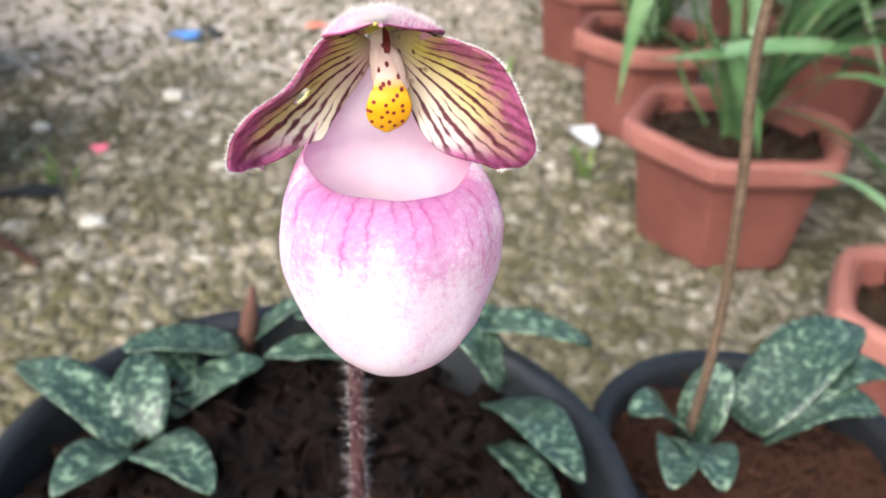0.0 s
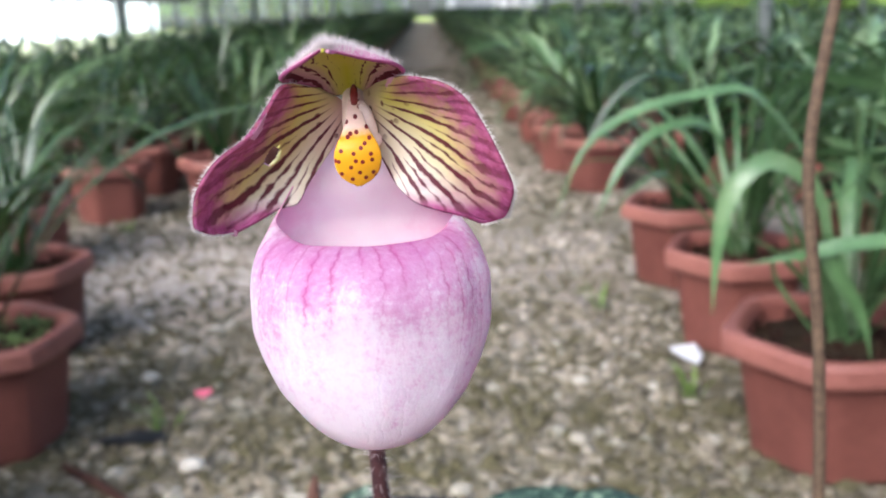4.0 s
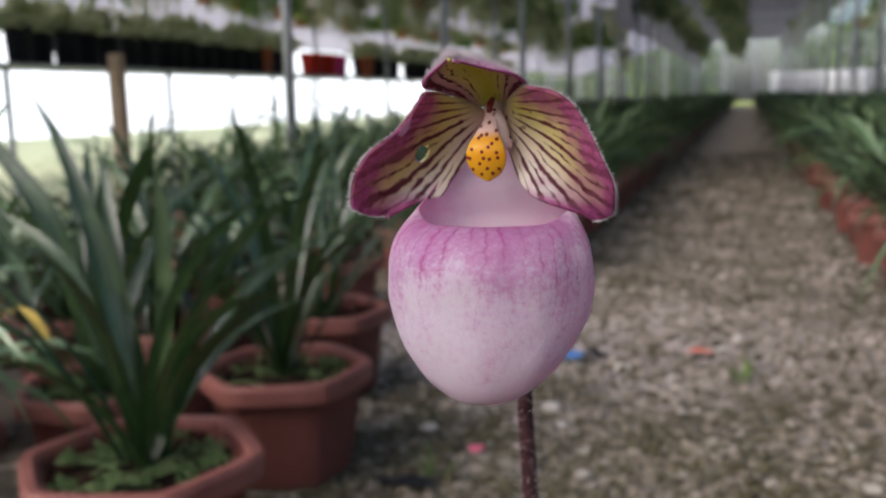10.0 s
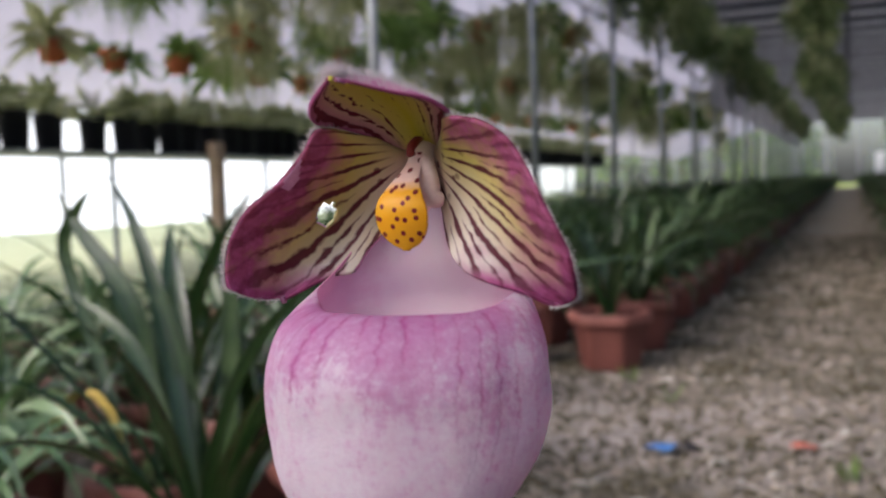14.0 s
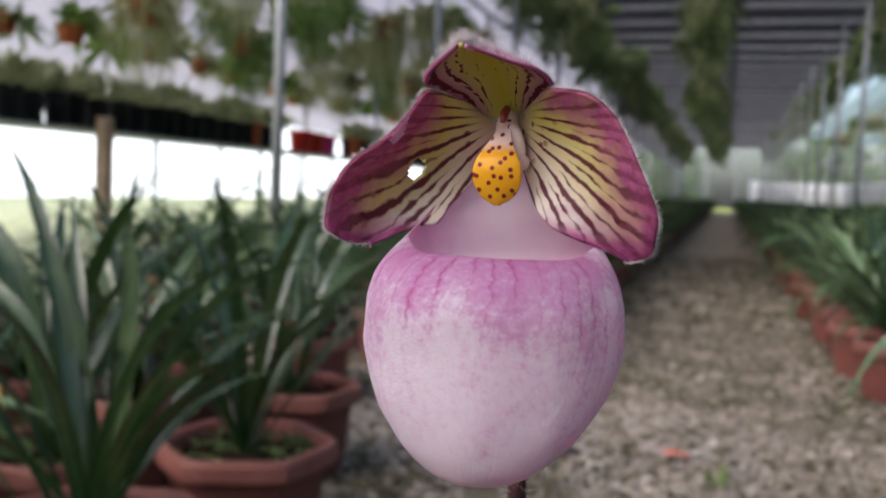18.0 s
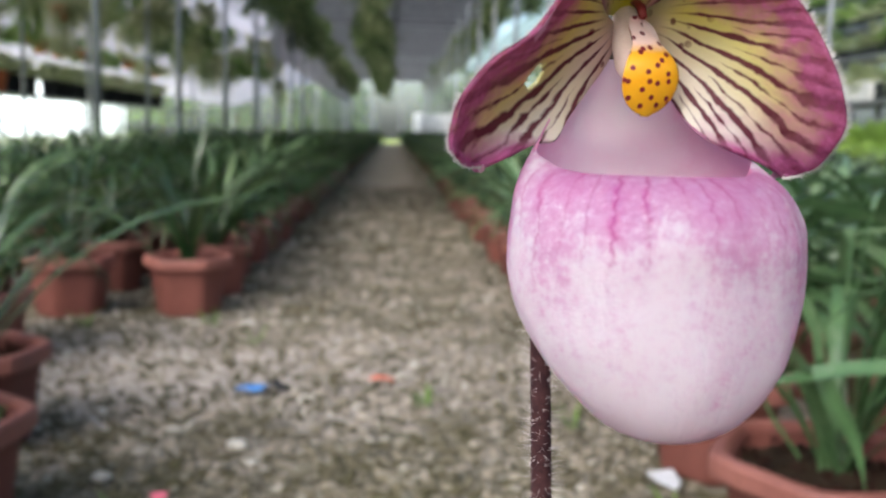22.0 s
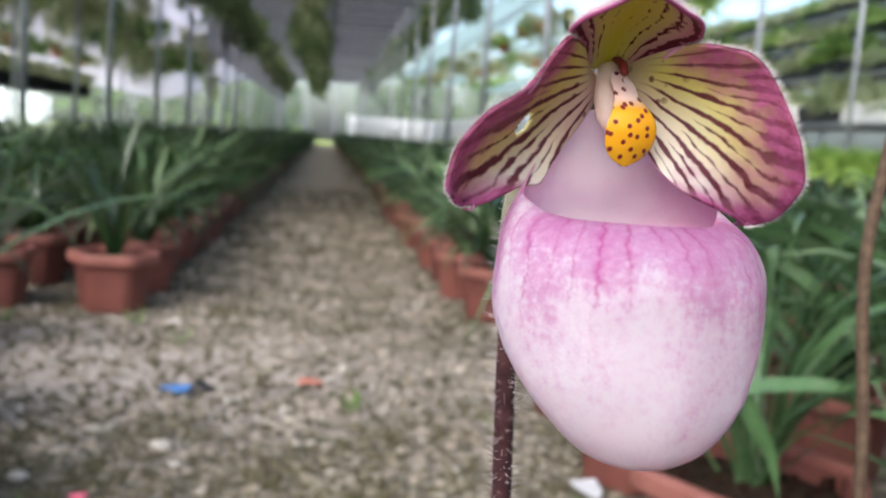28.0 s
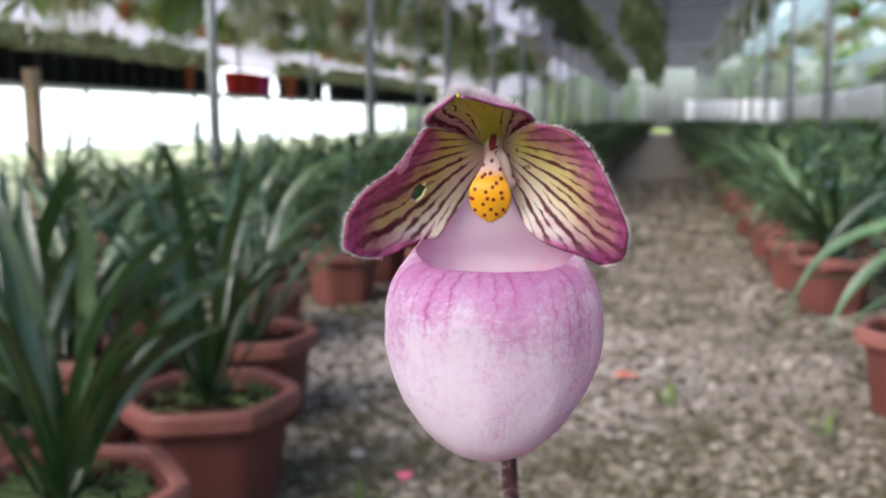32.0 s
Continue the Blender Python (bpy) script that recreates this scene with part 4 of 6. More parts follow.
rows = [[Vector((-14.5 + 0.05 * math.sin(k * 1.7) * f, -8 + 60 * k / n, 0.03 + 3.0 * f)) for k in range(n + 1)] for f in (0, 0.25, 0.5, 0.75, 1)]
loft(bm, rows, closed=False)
tagged(part("backdrop", bm, DAYLIGHT), "glowing white backdrop in place of daylight beyond the plant bench", "backdrop", kind="structure")
bm = bmesh.new()
loft(bm, [[Vector((x, y, 0.02)) for y in (-8, 5, 12, 45)] for x in (-2.95, -4, -6, -9, -16)], closed=False)
tagged(part("lawn", bm, GRASS), "light green short grass beyond the pots", "grass", kind="structure")


# ---- right benches ----
def tier(x, z, w, y0, y1):
    top = thing("tiered_bench", "stepped bench tier with rows of plants", "bench", None, "tiers")
    bm = bmesh.new()
    box(bm, x, x + w, y0, y1, z - 0.03, z)
    part("bench_top", bm, STEEL, top, smooth=False)
    y = y0 + 0.1
    while y < y1:
        bm = bmesh.new()
        box(bm, x + 0.04, x + 0.09, y - 0.025, y + 0.025, 0, z - 0.032)
        part("leg", bm, STEEL, top, smooth=False)
        y += 2.0


TIERS = [(2.75, 0.45, 0.7), (3.7, 0.95, 0.6), (4.5, 1.45, 0.6), (5.3, 1.95, 0.6), (6.1, 2.5, 0.6)]
for x, z, w in TIERS:
    tier(x, z, w, 1.0, 24.0)


def tray(x, y, z, seed, mat_leaf, tall=0.16, clumps=26, pale=False):
    rng = random.Random(seed)
    top = thing("plant_tray", "white tray with pale young plants" if pale else "black tray filled with small green plants", "plant tray", pose(x, y, z), "trays on the tiers")
    bm = bmesh.new()
    box(bm, -0.2, 0.2, -0.3, 0.3, 0, 0.13 if pale else 0.09)
    part("tray", bm, WHITE if pale else BLACK, top, smooth=False)
    bm = bmesh.new()
    for _ in range(clumps):
        spray(bm, rng, rng.uniform(-0.18, 0.18), rng.uniform(-0.28, 0.28), 0.085, tall * rng.uniform(0.7, 1.4), 12, 0.8)
    tagged(part("foliage", bm, mat_leaf, top), kind="stuff")
    return top


trays = [tray(2.95, 1.4, 0.42, 70, LIME_LEAF, 0.22, 48), tray(3.9, 1.4, 0.95, 71, MOSSY, 0.26, 24), tray(3.9, 2.1, 0.95, 72, WASHED, 0.22, 26), tray(3.9, 2.8, 0.95, 73, PALE_LEAF, 0.30, 20), tray(3.9, 3.5, 0.95, 74, WASHED, 0.24, 18, True)]
for k, (x, z, w) in enumerate(TIERS):
    for j in range(32):
        if (k == 0 and j == 0) or (k == 1 and j < 4):
            continue
        src = trays[0] if k == 0 else trays[4] if k == 1 and j % 4 else trays[1 + (j * 7 + k * 2) % 3]
        copy_thing(src, pose(x + 0.22 + rng.uniform(-0.03, 0.03), 1.4 + 0.68 * j, z, 0, 0, rng.choice((0, 180))) @ Matrix.Diagonal((1.0, 1.0, rng.uniform(0.8, 1.5) if k else 1.0, 1.0)))

sheeting = thing("white_sheeting", "white plastic sheeting hung in panels along the lowest bench tier", "sheeting")
for q in range(5):
    bm = bmesh.new()
    loft(bm, [[Vector((2.72 + 0.02 * math.sin(k * 1.9 + q) * (z < 0.9), 9.6 + 2.9 * q + 0.41 * k, z)) for k in range(8)] for z in (0.46, 0.66, 0.86, 1.06)], closed=False)
    thicken(bm, 0.004)
    part("panel", bm, FILM, sheeting)

for x, y0, step in ((2.35, 5.6, 1.25), (3.3, 6.2, 1.1)):
    for j in range(15):
        hanging_basket(x, y0 + step * j + rng.uniform(-0.2, 0.2), rng.uniform(1.95, 2.25), 700 + 20 * int(x) + j, rng.random() < 0.35, 0.5)
    bm = bmesh.new()
    tube(bm, [(x, y0 - 0.6, 2.35), (x, y0 + 15 * step, 2.35)], 0.016, 8)
    tagged(part("hanging_rail", bm, STEEL), "grey steel pipe rail from which baskets hang", "rail")
    for y in (y0 - 0.6, y0 + 7 * step, y0 + 15 * step):
        bm = bmesh.new()
        tube(bm, [(x, y, 0), (x, y, 2.36)], 0.018, 8)
        tagged(part("rail_post", bm, STEEL), "thin grey steel post under a hanging rail", "post")

# second row of trays on the low tier, orange pots among the upper ones
for j in range(12):
    copy_thing(trays[0], pose(2.95 + 0.33, 1.5 + 0.68 * j, 0.45, 0, 0, rng.choice((0, 180))))
for n in range(26):
    k = rng.randrange(1, 4)
    bm = bmesh.new()
    loft(bm, [[Vector((q * math.cos(a), q * math.sin(a), h)) for a in [i * math.pi / 6 for i in range(12)]] for q, h in ((0.001, 0), (0.07, 0), (0.09, 0.14), (0.097, 0.14), (0.097, 0.165), (0.085, 0.165), (0.08, 0.1))])
    ob = part("orange_pot", bm, ORANGE)
    ob.matrix_basis = pose(TIERS[k][0] + 0.52, 1.8 + 0.83 * n, TIERS[k][1])
    tagged(ob, "small orange plastic pot on a bench tier", "flower pot", "orange pots on the tiers")


# ---- the far end ----
def far_tree(x, y, h, seed):
    rng = random.Random(seed)
    top = thing("tree", "leafy green tree beyond the far end of the greenhouse", "tree", pose(x, y, 0), "far trees")
    bm = bmesh.new()
    tube(bm, [(0, 0, 0), (0.05, 0, h * 0.4), (0, 0.05, h * 0.75)], [0.12, 0.09, 0.04], 8)
    for k in range(5):
        a = k * 1.3
        tube(bm, [(0.03, 0, h * (0.3 + 0.08 * k)), (0.7 * math.cos(a), 0.7 * math.sin(a), h * (0.5 + 0.08 * k))], [0.05, 0.02], 6)
    part("trunk", bm, TWIG, top)
    bm = bmesh.new()
    for _ in range(90):
        a, r = rng.uniform(0, 6.28), 1.5 * math.sqrt(rng.random())
        spray(bm, rng, r * math.cos(a), r * math.sin(a), h * rng.uniform(0.15, 1.0), 0.55, 14, 0.2)
    tagged(part("crown", bm, PALE_LEAF if seed % 2 else DEEP_LEAF, top), kind="stuff")
    return top


for n, (x, y, h) in enumerate(((-6.0, 33, 3.2), (-3.4, 32, 2.6), (-2.2, 35, 2.2), (2.4, 35, 2.6), (3.6, 32, 3.0), (6.2, 34, 3.4), (9.0, 33, 3.6), (-9.0, 34, 3.4))):
    far_tree(x * 1.3, y + 14.5, h * 1.25, 900 + n)
bm = bmesh.new()
for x0, x1 in ((-15.0, -0.62), (0.55, 16.0)):
    loft(bm, [[Vector((x0 + (x1 - x0) * k / 12, 44.5 + 0.05 * math.sin(k), z)) for k in range(13)] for z in (0.0, 1.5, 3.1)], closed=False)
loft(bm, [[Vector((x, 44.5, z)) for x in (-0.62, 0.0, 0.55)] for z in (1.9, 2.5, 3.1)], closed=False)
end = tagged(part("wall_end", bm, HAZE_NET, smooth=False), "pale net wall closing the far end, open at the aisle", "wall", kind="structure")
bm = bmesh.new()
loft(bm, [[Vector((x, y, 0.02)) for y in (44.8, 50, 56, 60)] for x in (-16, -6, 0, 6, 16)], closed=False)
tagged(part("lawn_far", bm, SUNLIT_GRASS), "bright yellow-green grass outside the far end", "grass", kind="structure")
for k in range(24):
    bm = bmesh.new()
    box(bm, -14 + k * 1.3, -13.94 + k * 1.3, 44.38, 44.42, 0, 3.0)
    part("post", bm, STEEL, end, smooth=False)
bm = bmesh.new()
loft(bm, [[Vector((0.95 + 0.2 * k, 43.5 + 0.03 * math.sin(k * 1.3), z)) for k in range(21)] for z in (0.0, 0.5, 1.0, 1.45)], closed=False)
thicken(bm, 0.01)
tagged(part("white_screen", bm, FILM), "low white plastic screen across the far end", "screen")
bm = bmesh.new()
loft(bm, [[Vector((-1.88, y, z)) for y in (14.5, 20.0, 28.0, 41.0)] for z in (1.7, 2.3, 2.79)], closed=False)
thicken(bm, 0.004)
tagged(part("wall_curtain", bm, NET), "lavender net curtain hanging from the roof edge far along the aisle", "wall", kind="structure")


# ---- the slipper orchid ----
def pouch_material():
    m, nt, b = mat("pouch_skin", 0.5, 0.25)
    uv, u, v = uvs(nt)
    streak = nt.nodes.new("ShaderNodeMapping")
    streak.inputs["Scale"].default_value = (1.0, 0.25, 1.0)
    nt.links.new(uv, streak.inputs["Vector"])
    wide = node(nt, "TexNoise", Scale=10.0, Detail=4.0)
    nt.links.new(streak.outputs[0], wide.inputs["Vector"])
    speck = noise_of(nt, 780, 5, 0.7)
    fine = calc(nt, "ADD", noise_of(nt, 2200, 2), calc(nt, "MULTIPLY", noise_of(nt, 330, 4, 0.6, warp=0.6), 1.6))
    wd = calc(nt, "SUBTRACT", wide.outputs["Fac"], 0.5)
    sp = calc(nt, "SUBTRACT", speck, 0.5)
    # pigment: pink at the mouth, white at the toe, mottled between
    h = calc(nt, "ADD", calc(nt, "ADD", v, calc(nt, "MULTIPLY", wd, 1.0)), calc(nt, "MULTIPLY", sp, 0.95))
    body = ramp(nt, h, [(0.33, (0.79, 0.79, 0.83)), (0.50, (0.75, 0.68, 0.77)), (0.66, (0.64, 0.40, 0.60)), (0.90, (0.56, 0.23, 0.47))])
    # veins running down from the lip, broken and uneven
    stretch = nt.nodes.new("ShaderNodeMapping")
    stretch.inputs["Scale"].default_value = (1.0, 0.22, 1.0)
    nt.links.new(uv, stretch.inputs["Vector"])
    bend = shifted(nt, stretch.outputs[0], 0.13, 4.0, 2)
    bend = calc(nt, "ADD", bend, shifted(nt, uv, 0.020, 24.0, 3))
    saw = calc(nt, "PINGPONG", calc(nt, "MULTIPLY", calc(nt, "ADD", u, bend), 34.0), 0.5)
    soft = calc(nt, "MAXIMUM", 0.0, calc(nt, "SUBTRACT", 1.0, calc(nt, "MULTIPLY", saw, 4.2)))
    thin = calc(nt, "MAXIMUM", 0.0, calc(nt, "SUBTRACT", 1.0, calc(nt, "MULTIPLY", saw, 11.0)))
    low_fade = ramp(nt, calc(nt, "ADD", v, calc(nt, "MULTIPLY", wd, 0.7)), [(0.52, (0.2, 0.2, 0.2)), (0.80, (1, 1, 1))])
    line = calc(nt, "ADD", calc(nt, "MULTIPLY", calc(nt, "MULTIPLY", soft, low_fade), 0.55), calc(nt, "MULTIPLY", thin, 0.85))
    some = node(nt, "TexNoise", Scale=13.0, Detail=1.0)
    nt.links.new(stretch.outputs[0], some.inputs["Vector"])
    line = calc(nt, "MULTIPLY", line, ramp(nt, some.outputs["Fac"], [(0.38, (0.22, 0.22, 0.22)), (0.58, (1, 1, 1))]))
    fade = ramp(nt, calc(nt, "ADD", v, calc(nt, "MULTIPLY", wd, 0.9)), [(0.40, (0, 0, 0)), (0.60, (0.7, 0.7, 0.7)), (0.84, (1, 1, 1))])
    k = calc(nt, "MULTIPLY", calc(nt, "MULTIPLY", line, fade), ramp(nt, speck, [(0.38, (0.5, 0.5, 0.5)), (0.60, (1, 1, 1))]))
    col = mix(nt, calc(nt, "MINIMUM", 0.9, calc(nt, "MULTIPLY", k, 1.1)), body, (0.44, 0.06, 0.29))
    nt.links.new(col, b.inputs["Base Color"])
    crinkle = node(nt, "TexNoise", Scale=26.0, Detail=3.0, Distortion=0.8)
    nt.links.new(streak.outputs[0], crinkle.inputs["Vector"])
    bump(nt, b, calc(nt, "ADD", calc(nt, "ADD", fine, calc(nt, "MULTIPLY", crinkle.outputs["Fac"], 2.2)), calc(nt, "MULTIPLY", line, -0.5)), 0.28, 0.0006)
    soft_flesh(b, 0.2)
    glow = node(nt, "BsdfTranslucent")
    nt.links.new(mix(nt, 0.60, (0.84, 0.80, 0.84), col), glow.inputs["Color"])
    ms = node(nt, "MixShader", Fac=0.58)
    nt.links.new(b.outputs[0], ms.inputs[1])
    nt.links.new(glow.outputs[0], ms.inputs[2])
    nt.links.new(ms.outputs[0], nt.nodes["Material Output"].inputs[0])
    return m


def lining_material():
    """Inside of the pouch: pink beside the lip, nearly white at the back."""
    m, nt, b = mat("pouch_lining", 0.45, 0.25)
    uv, u, v = uvs(nt)
    n = noise_of(nt, 300, 4)
    back = calc(nt, "ABSOLUTE", calc(nt, "SUBTRACT", u, 0.5))
    back = calc(nt, "ADD", back, calc(nt, "MULTIPLY", calc(nt, "SUBTRACT", n, 0.5), 0.10))
    col = ramp(nt, back, [(0.18, (0.72, 0.34, 0.52)), (0.30, (0.84, 0.46, 0.64)), (0.37, (0.93, 0.62, 0.75)), (0.42, (0.98, 0.80, 0.87)), (0.5, (0.98, 0.90, 0.92))])
    nt.links.new(col, b.inputs["Base Color"])
    bump(nt, b, n, 0.1, 0.0006)
    glow = node(nt, "BsdfTranslucent")
    nt.links.new(col, glow.inputs["Color"])
    ms = node(nt, "MixShader", Fac=0.6)
    nt.links.new(b.outputs[0], ms.inputs[1])
    nt.links.new(glow.outputs[0], ms.inputs[2])
    nt.links.new(ms.outputs[0], nt.nodes["Material Output"].inputs[0])
    return m


def petal_material(name, n_veins):
    m, nt, b = mat(name, 0.5, 0.25)
    uv, u, v = uvs(nt)
    speck = noise_of(nt, 600, 4)
    patch = noise_of(nt, 160, 3)
    here = nt.nodes.new("ShaderNodeTexCoord").outputs["Object"]
    xyz = nt.nodes.new("ShaderNodeSeparateXYZ")
    nt.links.new(here, xyz.inputs[0])
    ax = calc(nt, "ADD", calc(nt, "ABSOLUTE", xyz.outputs[0]), 0.001)
    az = calc(nt, "SUBTRACT", xyz.outputs[2], 0.0142)
    rho = calc(nt, "MULTIPLY", calc(nt, "SQRT", calc(nt, "ADD", calc(nt, "MULTIPLY", ax, ax), calc(nt, "MULTIPLY", az, az))), 40.0)
    ang = calc(nt, "ADD", calc(nt, "ARCTAN2", az, ax), calc(nt, "ADD", shifted(nt, here, 0.16, 70.0, 2), shifted(nt, here, 0.05, 420.0, 2)))
    turns = calc(nt, "MULTIPLY", ang, n_veins / 2.0)
    brk = node(nt, "TexNoise", Scale=330.0, Detail=3.0)
    nt.links.new(here, brk.inputs["Vector"])
    wob = calc(nt, "MULTIPLY", calc(nt, "SUBTRACT", brk.outputs["Fac"], 0.5), 0.34)
    first = calc(nt, "SUBTRACT", calc(nt, "ADD", 0.175, wob), calc(nt, "PINGPONG", turns, 0.5))
    w2 = calc(nt, "ADD", calc(nt, "MULTIPLY", calc(nt, "SUBTRACT", rho, 0.50), 0.6), wob)
    w2 = calc(nt, "MINIMUM", w2, calc(nt, "ADD", 0.10, wob))
    second = calc(nt, "SUBTRACT", w2, calc(nt, "PINGPONG", calc(nt, "ADD", turns, 0.5), 0.5))
    line = calc(nt, "MINIMUM", 1.0, calc(nt, "MAXIMUM", 0.0, calc(nt, "MULTIPLY", calc(nt, "MAXIMUM", first, second), 10.0)))
    line = calc(nt, "MULTIPLY", line, ramp(nt, rho, [(0.20, (0, 0, 0)), (0.32, (1, 1, 1))]))
    top = ramp(nt, u, [(0.0, (0.68, 0.58, 0.42)), (0.16, (0.62, 0.58, 0.13)), (0.55, (0.68, 0.62, 0.26)), (0.85, (0.62, 0.40, 0.42))])
    low = ramp(nt, u, [(0.0, (0.76, 0.56, 0.54)), (0.3, (0.74, 0.68, 0.50)), (0.6, (0.78, 0.74, 0.68)), (0.9, (0.62, 0.40, 0.54))])
    ground = mix(nt, ramp(nt, v, [(0.25, (0, 0, 0)), (0.65, (1, 1, 1))]), low, top)
    # magenta margin
    m1 = calc(nt, "MULTIPLY", ramp(nt, v, [(0.52, (0, 0, 0)), (0.90, (1, 1, 1))]), ramp(nt, u, [(0.08, (0, 0, 0)), (0.20, (1, 1, 1))]))
    m2 = ramp(nt, u, [(0.44, (0, 0, 0)), (0.84, (1, 1, 1))])
    m3 = calc(nt, "MULTIPLY", ramp(nt, v, [(0.04, (1, 1, 1)), (0.40, (0, 0, 0))]), ramp(nt, u, [(0.45, (0, 0, 0)), (0.72, (1, 1, 1))]))
    rim = calc(nt, "MAXIMUM", calc(nt, "MAXIMUM", m1, m2), m3)
    rim = calc(nt, "ADD", rim, calc(nt, "MULTIPLY", calc(nt, "SUBTRACT", patch, 0.5), 0.9))
    rim = calc(nt, "ADD", rim, calc(nt, "MULTIPLY", calc(nt, "SUBTRACT", speck, 0.5), 0.4))
    pink = ramp(nt, speck, [(0.3, (0.27, 0.025, 0.13)), (0.7, (0.50, 0.11, 0.32))])
    col = mix(nt, ramp(nt, rim, [(0.30, (0, 0, 0)), (0.95, (0.92, 0.92, 0.92))]), ground, pink)
    # maroon veins over it, softer towards the edge, with dark dots near the base
    keep = ramp(nt, rim, [(0.55, (0.95, 0.95, 0.95)), (1.0, (0.45, 0.45, 0.45))])
    col = mix(nt, calc(nt, "MULTIPLY", line, keep), col, (0.10, 0.006, 0.026))
    dots = node(nt, "TexVoronoi", Scale=380.0, Randomness=1.0)
    nt.links.new(nt.nodes.new("ShaderNodeTexCoord").outputs["Object"], dots.inputs["Vector"])
    dot = calc(nt, "MULTIPLY", ramp(nt, dots.outputs["Distance"], [(0.16, (1, 1, 1)), (0.24, (0, 0, 0))]), ramp(nt, rho, [(0.12, (0, 0, 0)), (0.18, (0.8, 0.8, 0.8)), (0.34, (0.8, 0.8, 0.8)), (0.42, (0, 0, 0))]))
    col = mix(nt, dot, col, (0.10, 0.006, 0.020))
    nt.links.new(col, b.inputs["Base Color"])
    bump(nt, b, calc(nt, "ADD", speck, calc(nt, "MULTIPLY", line, -0.7)), 0.25, 0.0006)
    soft_flesh(b, 0.12)
    glow = node(nt, "BsdfTranslucent")
    nt.links.new(col, glow.inputs["Color"])
    ms = node(nt, "MixShader", Fac=0.46)
    nt.links.new(b.outputs[0], ms.inputs[1])
    nt.links.new(glow.outputs[0], ms.inputs[2])
    nt.links.new(ms.outputs[0], nt.nodes["Material Output"].inputs[0])
    return m


def sepal_material():
    m, nt, b = mat("sepal_skin", 0.5, 0.25)
    uv, u, v = uvs(nt)
    speck = noise_of(nt, 600, 3)
    off = calc(nt, "ABSOLUTE", calc(nt, "SUBTRACT", v, 0.5))
    bend = shifted(nt, uv, 0.14, 6.0, 3)
    saw = calc(nt, "PINGPONG", calc(nt, "MULTIPLY", calc(nt, "ADD", off, bend), 9.0), 0.5)
    brk = node(nt, "TexNoise", Scale=22.0, Detail=2.0)
    nt.links.new(uv, brk.inputs["Vector"])
    wid = calc(nt, "ADD", calc(nt, "SUBTRACT", calc(nt, "MULTIPLY", off, 0.70), 0.06), calc(nt, "MULTIPLY", calc(nt, "SUBTRACT", brk.outputs["Fac"], 0.5), 0.75))
    line = calc(nt, "MINIMUM", 1.0, calc(nt, "MAXIMUM", 0.0, calc(nt, "MULTIPLY", calc(nt, "SUBTRACT", wid, saw), 12.0)))
    line = calc(nt, "MULTIPLY", line, ramp(nt, u, [(0.05, (0, 0, 0)), (0.15, (1, 1, 1)), (0.80, (1, 1, 1)), (0.95, (0, 0, 0))]))
    ground = ramp(nt, off, [(0.0, (0.68, 0.68, 0.06)), (0.22, (0.70, 0.67, 0.16)), (0.38, (0.60, 0.36, 0.34)), (0.5, (0.42, 0.10, 0.24))])
    col = mix(nt, line, ground, (0.13, 0.014, 0.030))
    nt.links.new(col, b.inputs["Base Color"])
    bump(nt, b, speck, 0.2, 0.0006)
    glow = node(nt, "BsdfTranslucent")
    nt.links.new(col, glow.inputs["Color"])
    ms = node(nt, "MixShader", Fac=0.42)
    nt.links.new(b.outputs[0], ms.inputs[1])
    nt.links.new(glow.outputs[0], ms.inputs[2])
    nt.links.new(ms.outputs[0], nt.nodes["Material Output"].inputs[0])
    return m


def staminode_material():
    m, nt, b = mat("yellow_shield", 0.45, 0.3)
    tc = nt.nodes.new("ShaderNodeTexCoord").outputs["Object"]
    sep = nt.nodes.new("ShaderNodeSeparateXYZ")
    nt.links.new(tc, sep.inputs[0])
    flat = nt.nodes.new("ShaderNodeCombineXYZ")
    nt.links.new(sep.outputs[0], flat.inputs[0])
    nt.links.new(sep.outputs[2], flat.inputs[1])
    vor = node(nt, "TexVoronoi", Scale=640.0, Randomness=0.85)
    vor.voronoi_dimensions = "2D"
    nt.links.new(flat.outputs[0], vor.inputs["Vector"])
    spot = ramp(nt, vor.outputs["Distance"], [(0.19, (1, 1, 1)), (0.26, (0, 0, 0))])
    z = calc(nt, "MULTIPLY", sep.outputs[2], 1 / 0.0136)
    z = calc(nt, "ADD", z, calc(nt, "MULTIPLY", calc(nt, "SUBTRACT", noise_of(nt, 500, 3), 0.5), 0.12))
    base = ramp(nt, z, [(0.0, (0.60, 0.32, 0.008)), (0.3, (0.62, 0.29, 0.004)), (0.55, (0.60, 0.29, 0.010)), (0.66, (0.74, 0.52, 0.46)), (1.0, (0.70, 0.50, 0.48))])
    nt.links.new(mix(nt, spot, base, (0.13, 0.008, 0.014)), b.inputs["Base Color"])
    bump(nt, b, noise_of(nt, 900, 3), 0.2, 0.0006)
    soft_flesh(b, 0.2)
    return m


POUCH = pouch_material()
PETAL = petal_material("petal_skin", 12)
SEPAL = sepal_material()
PETAL_BACK = plain("petal_back", (0.44, 0.16, 0.30), (0.66, 0.38, 0.50), 220, 0.55, 0.25, 0.15, 0.0005)
SEPAL_BACK = plain("sepal_back", (0.36, 0.12, 0.23), (0.60, 0.36, 0.46), 260, 0.55, 0.25, 0.15, 0.0005)
POUCH_INSIDE = lining_material()
SHIELD = staminode_material()
PALE = plain("pale_cream_flesh", (0.66, 0.46, 0.46), (0.80, 0.66, 0.58), 200, 0.5, 0.25, 0.1, 0.0005)
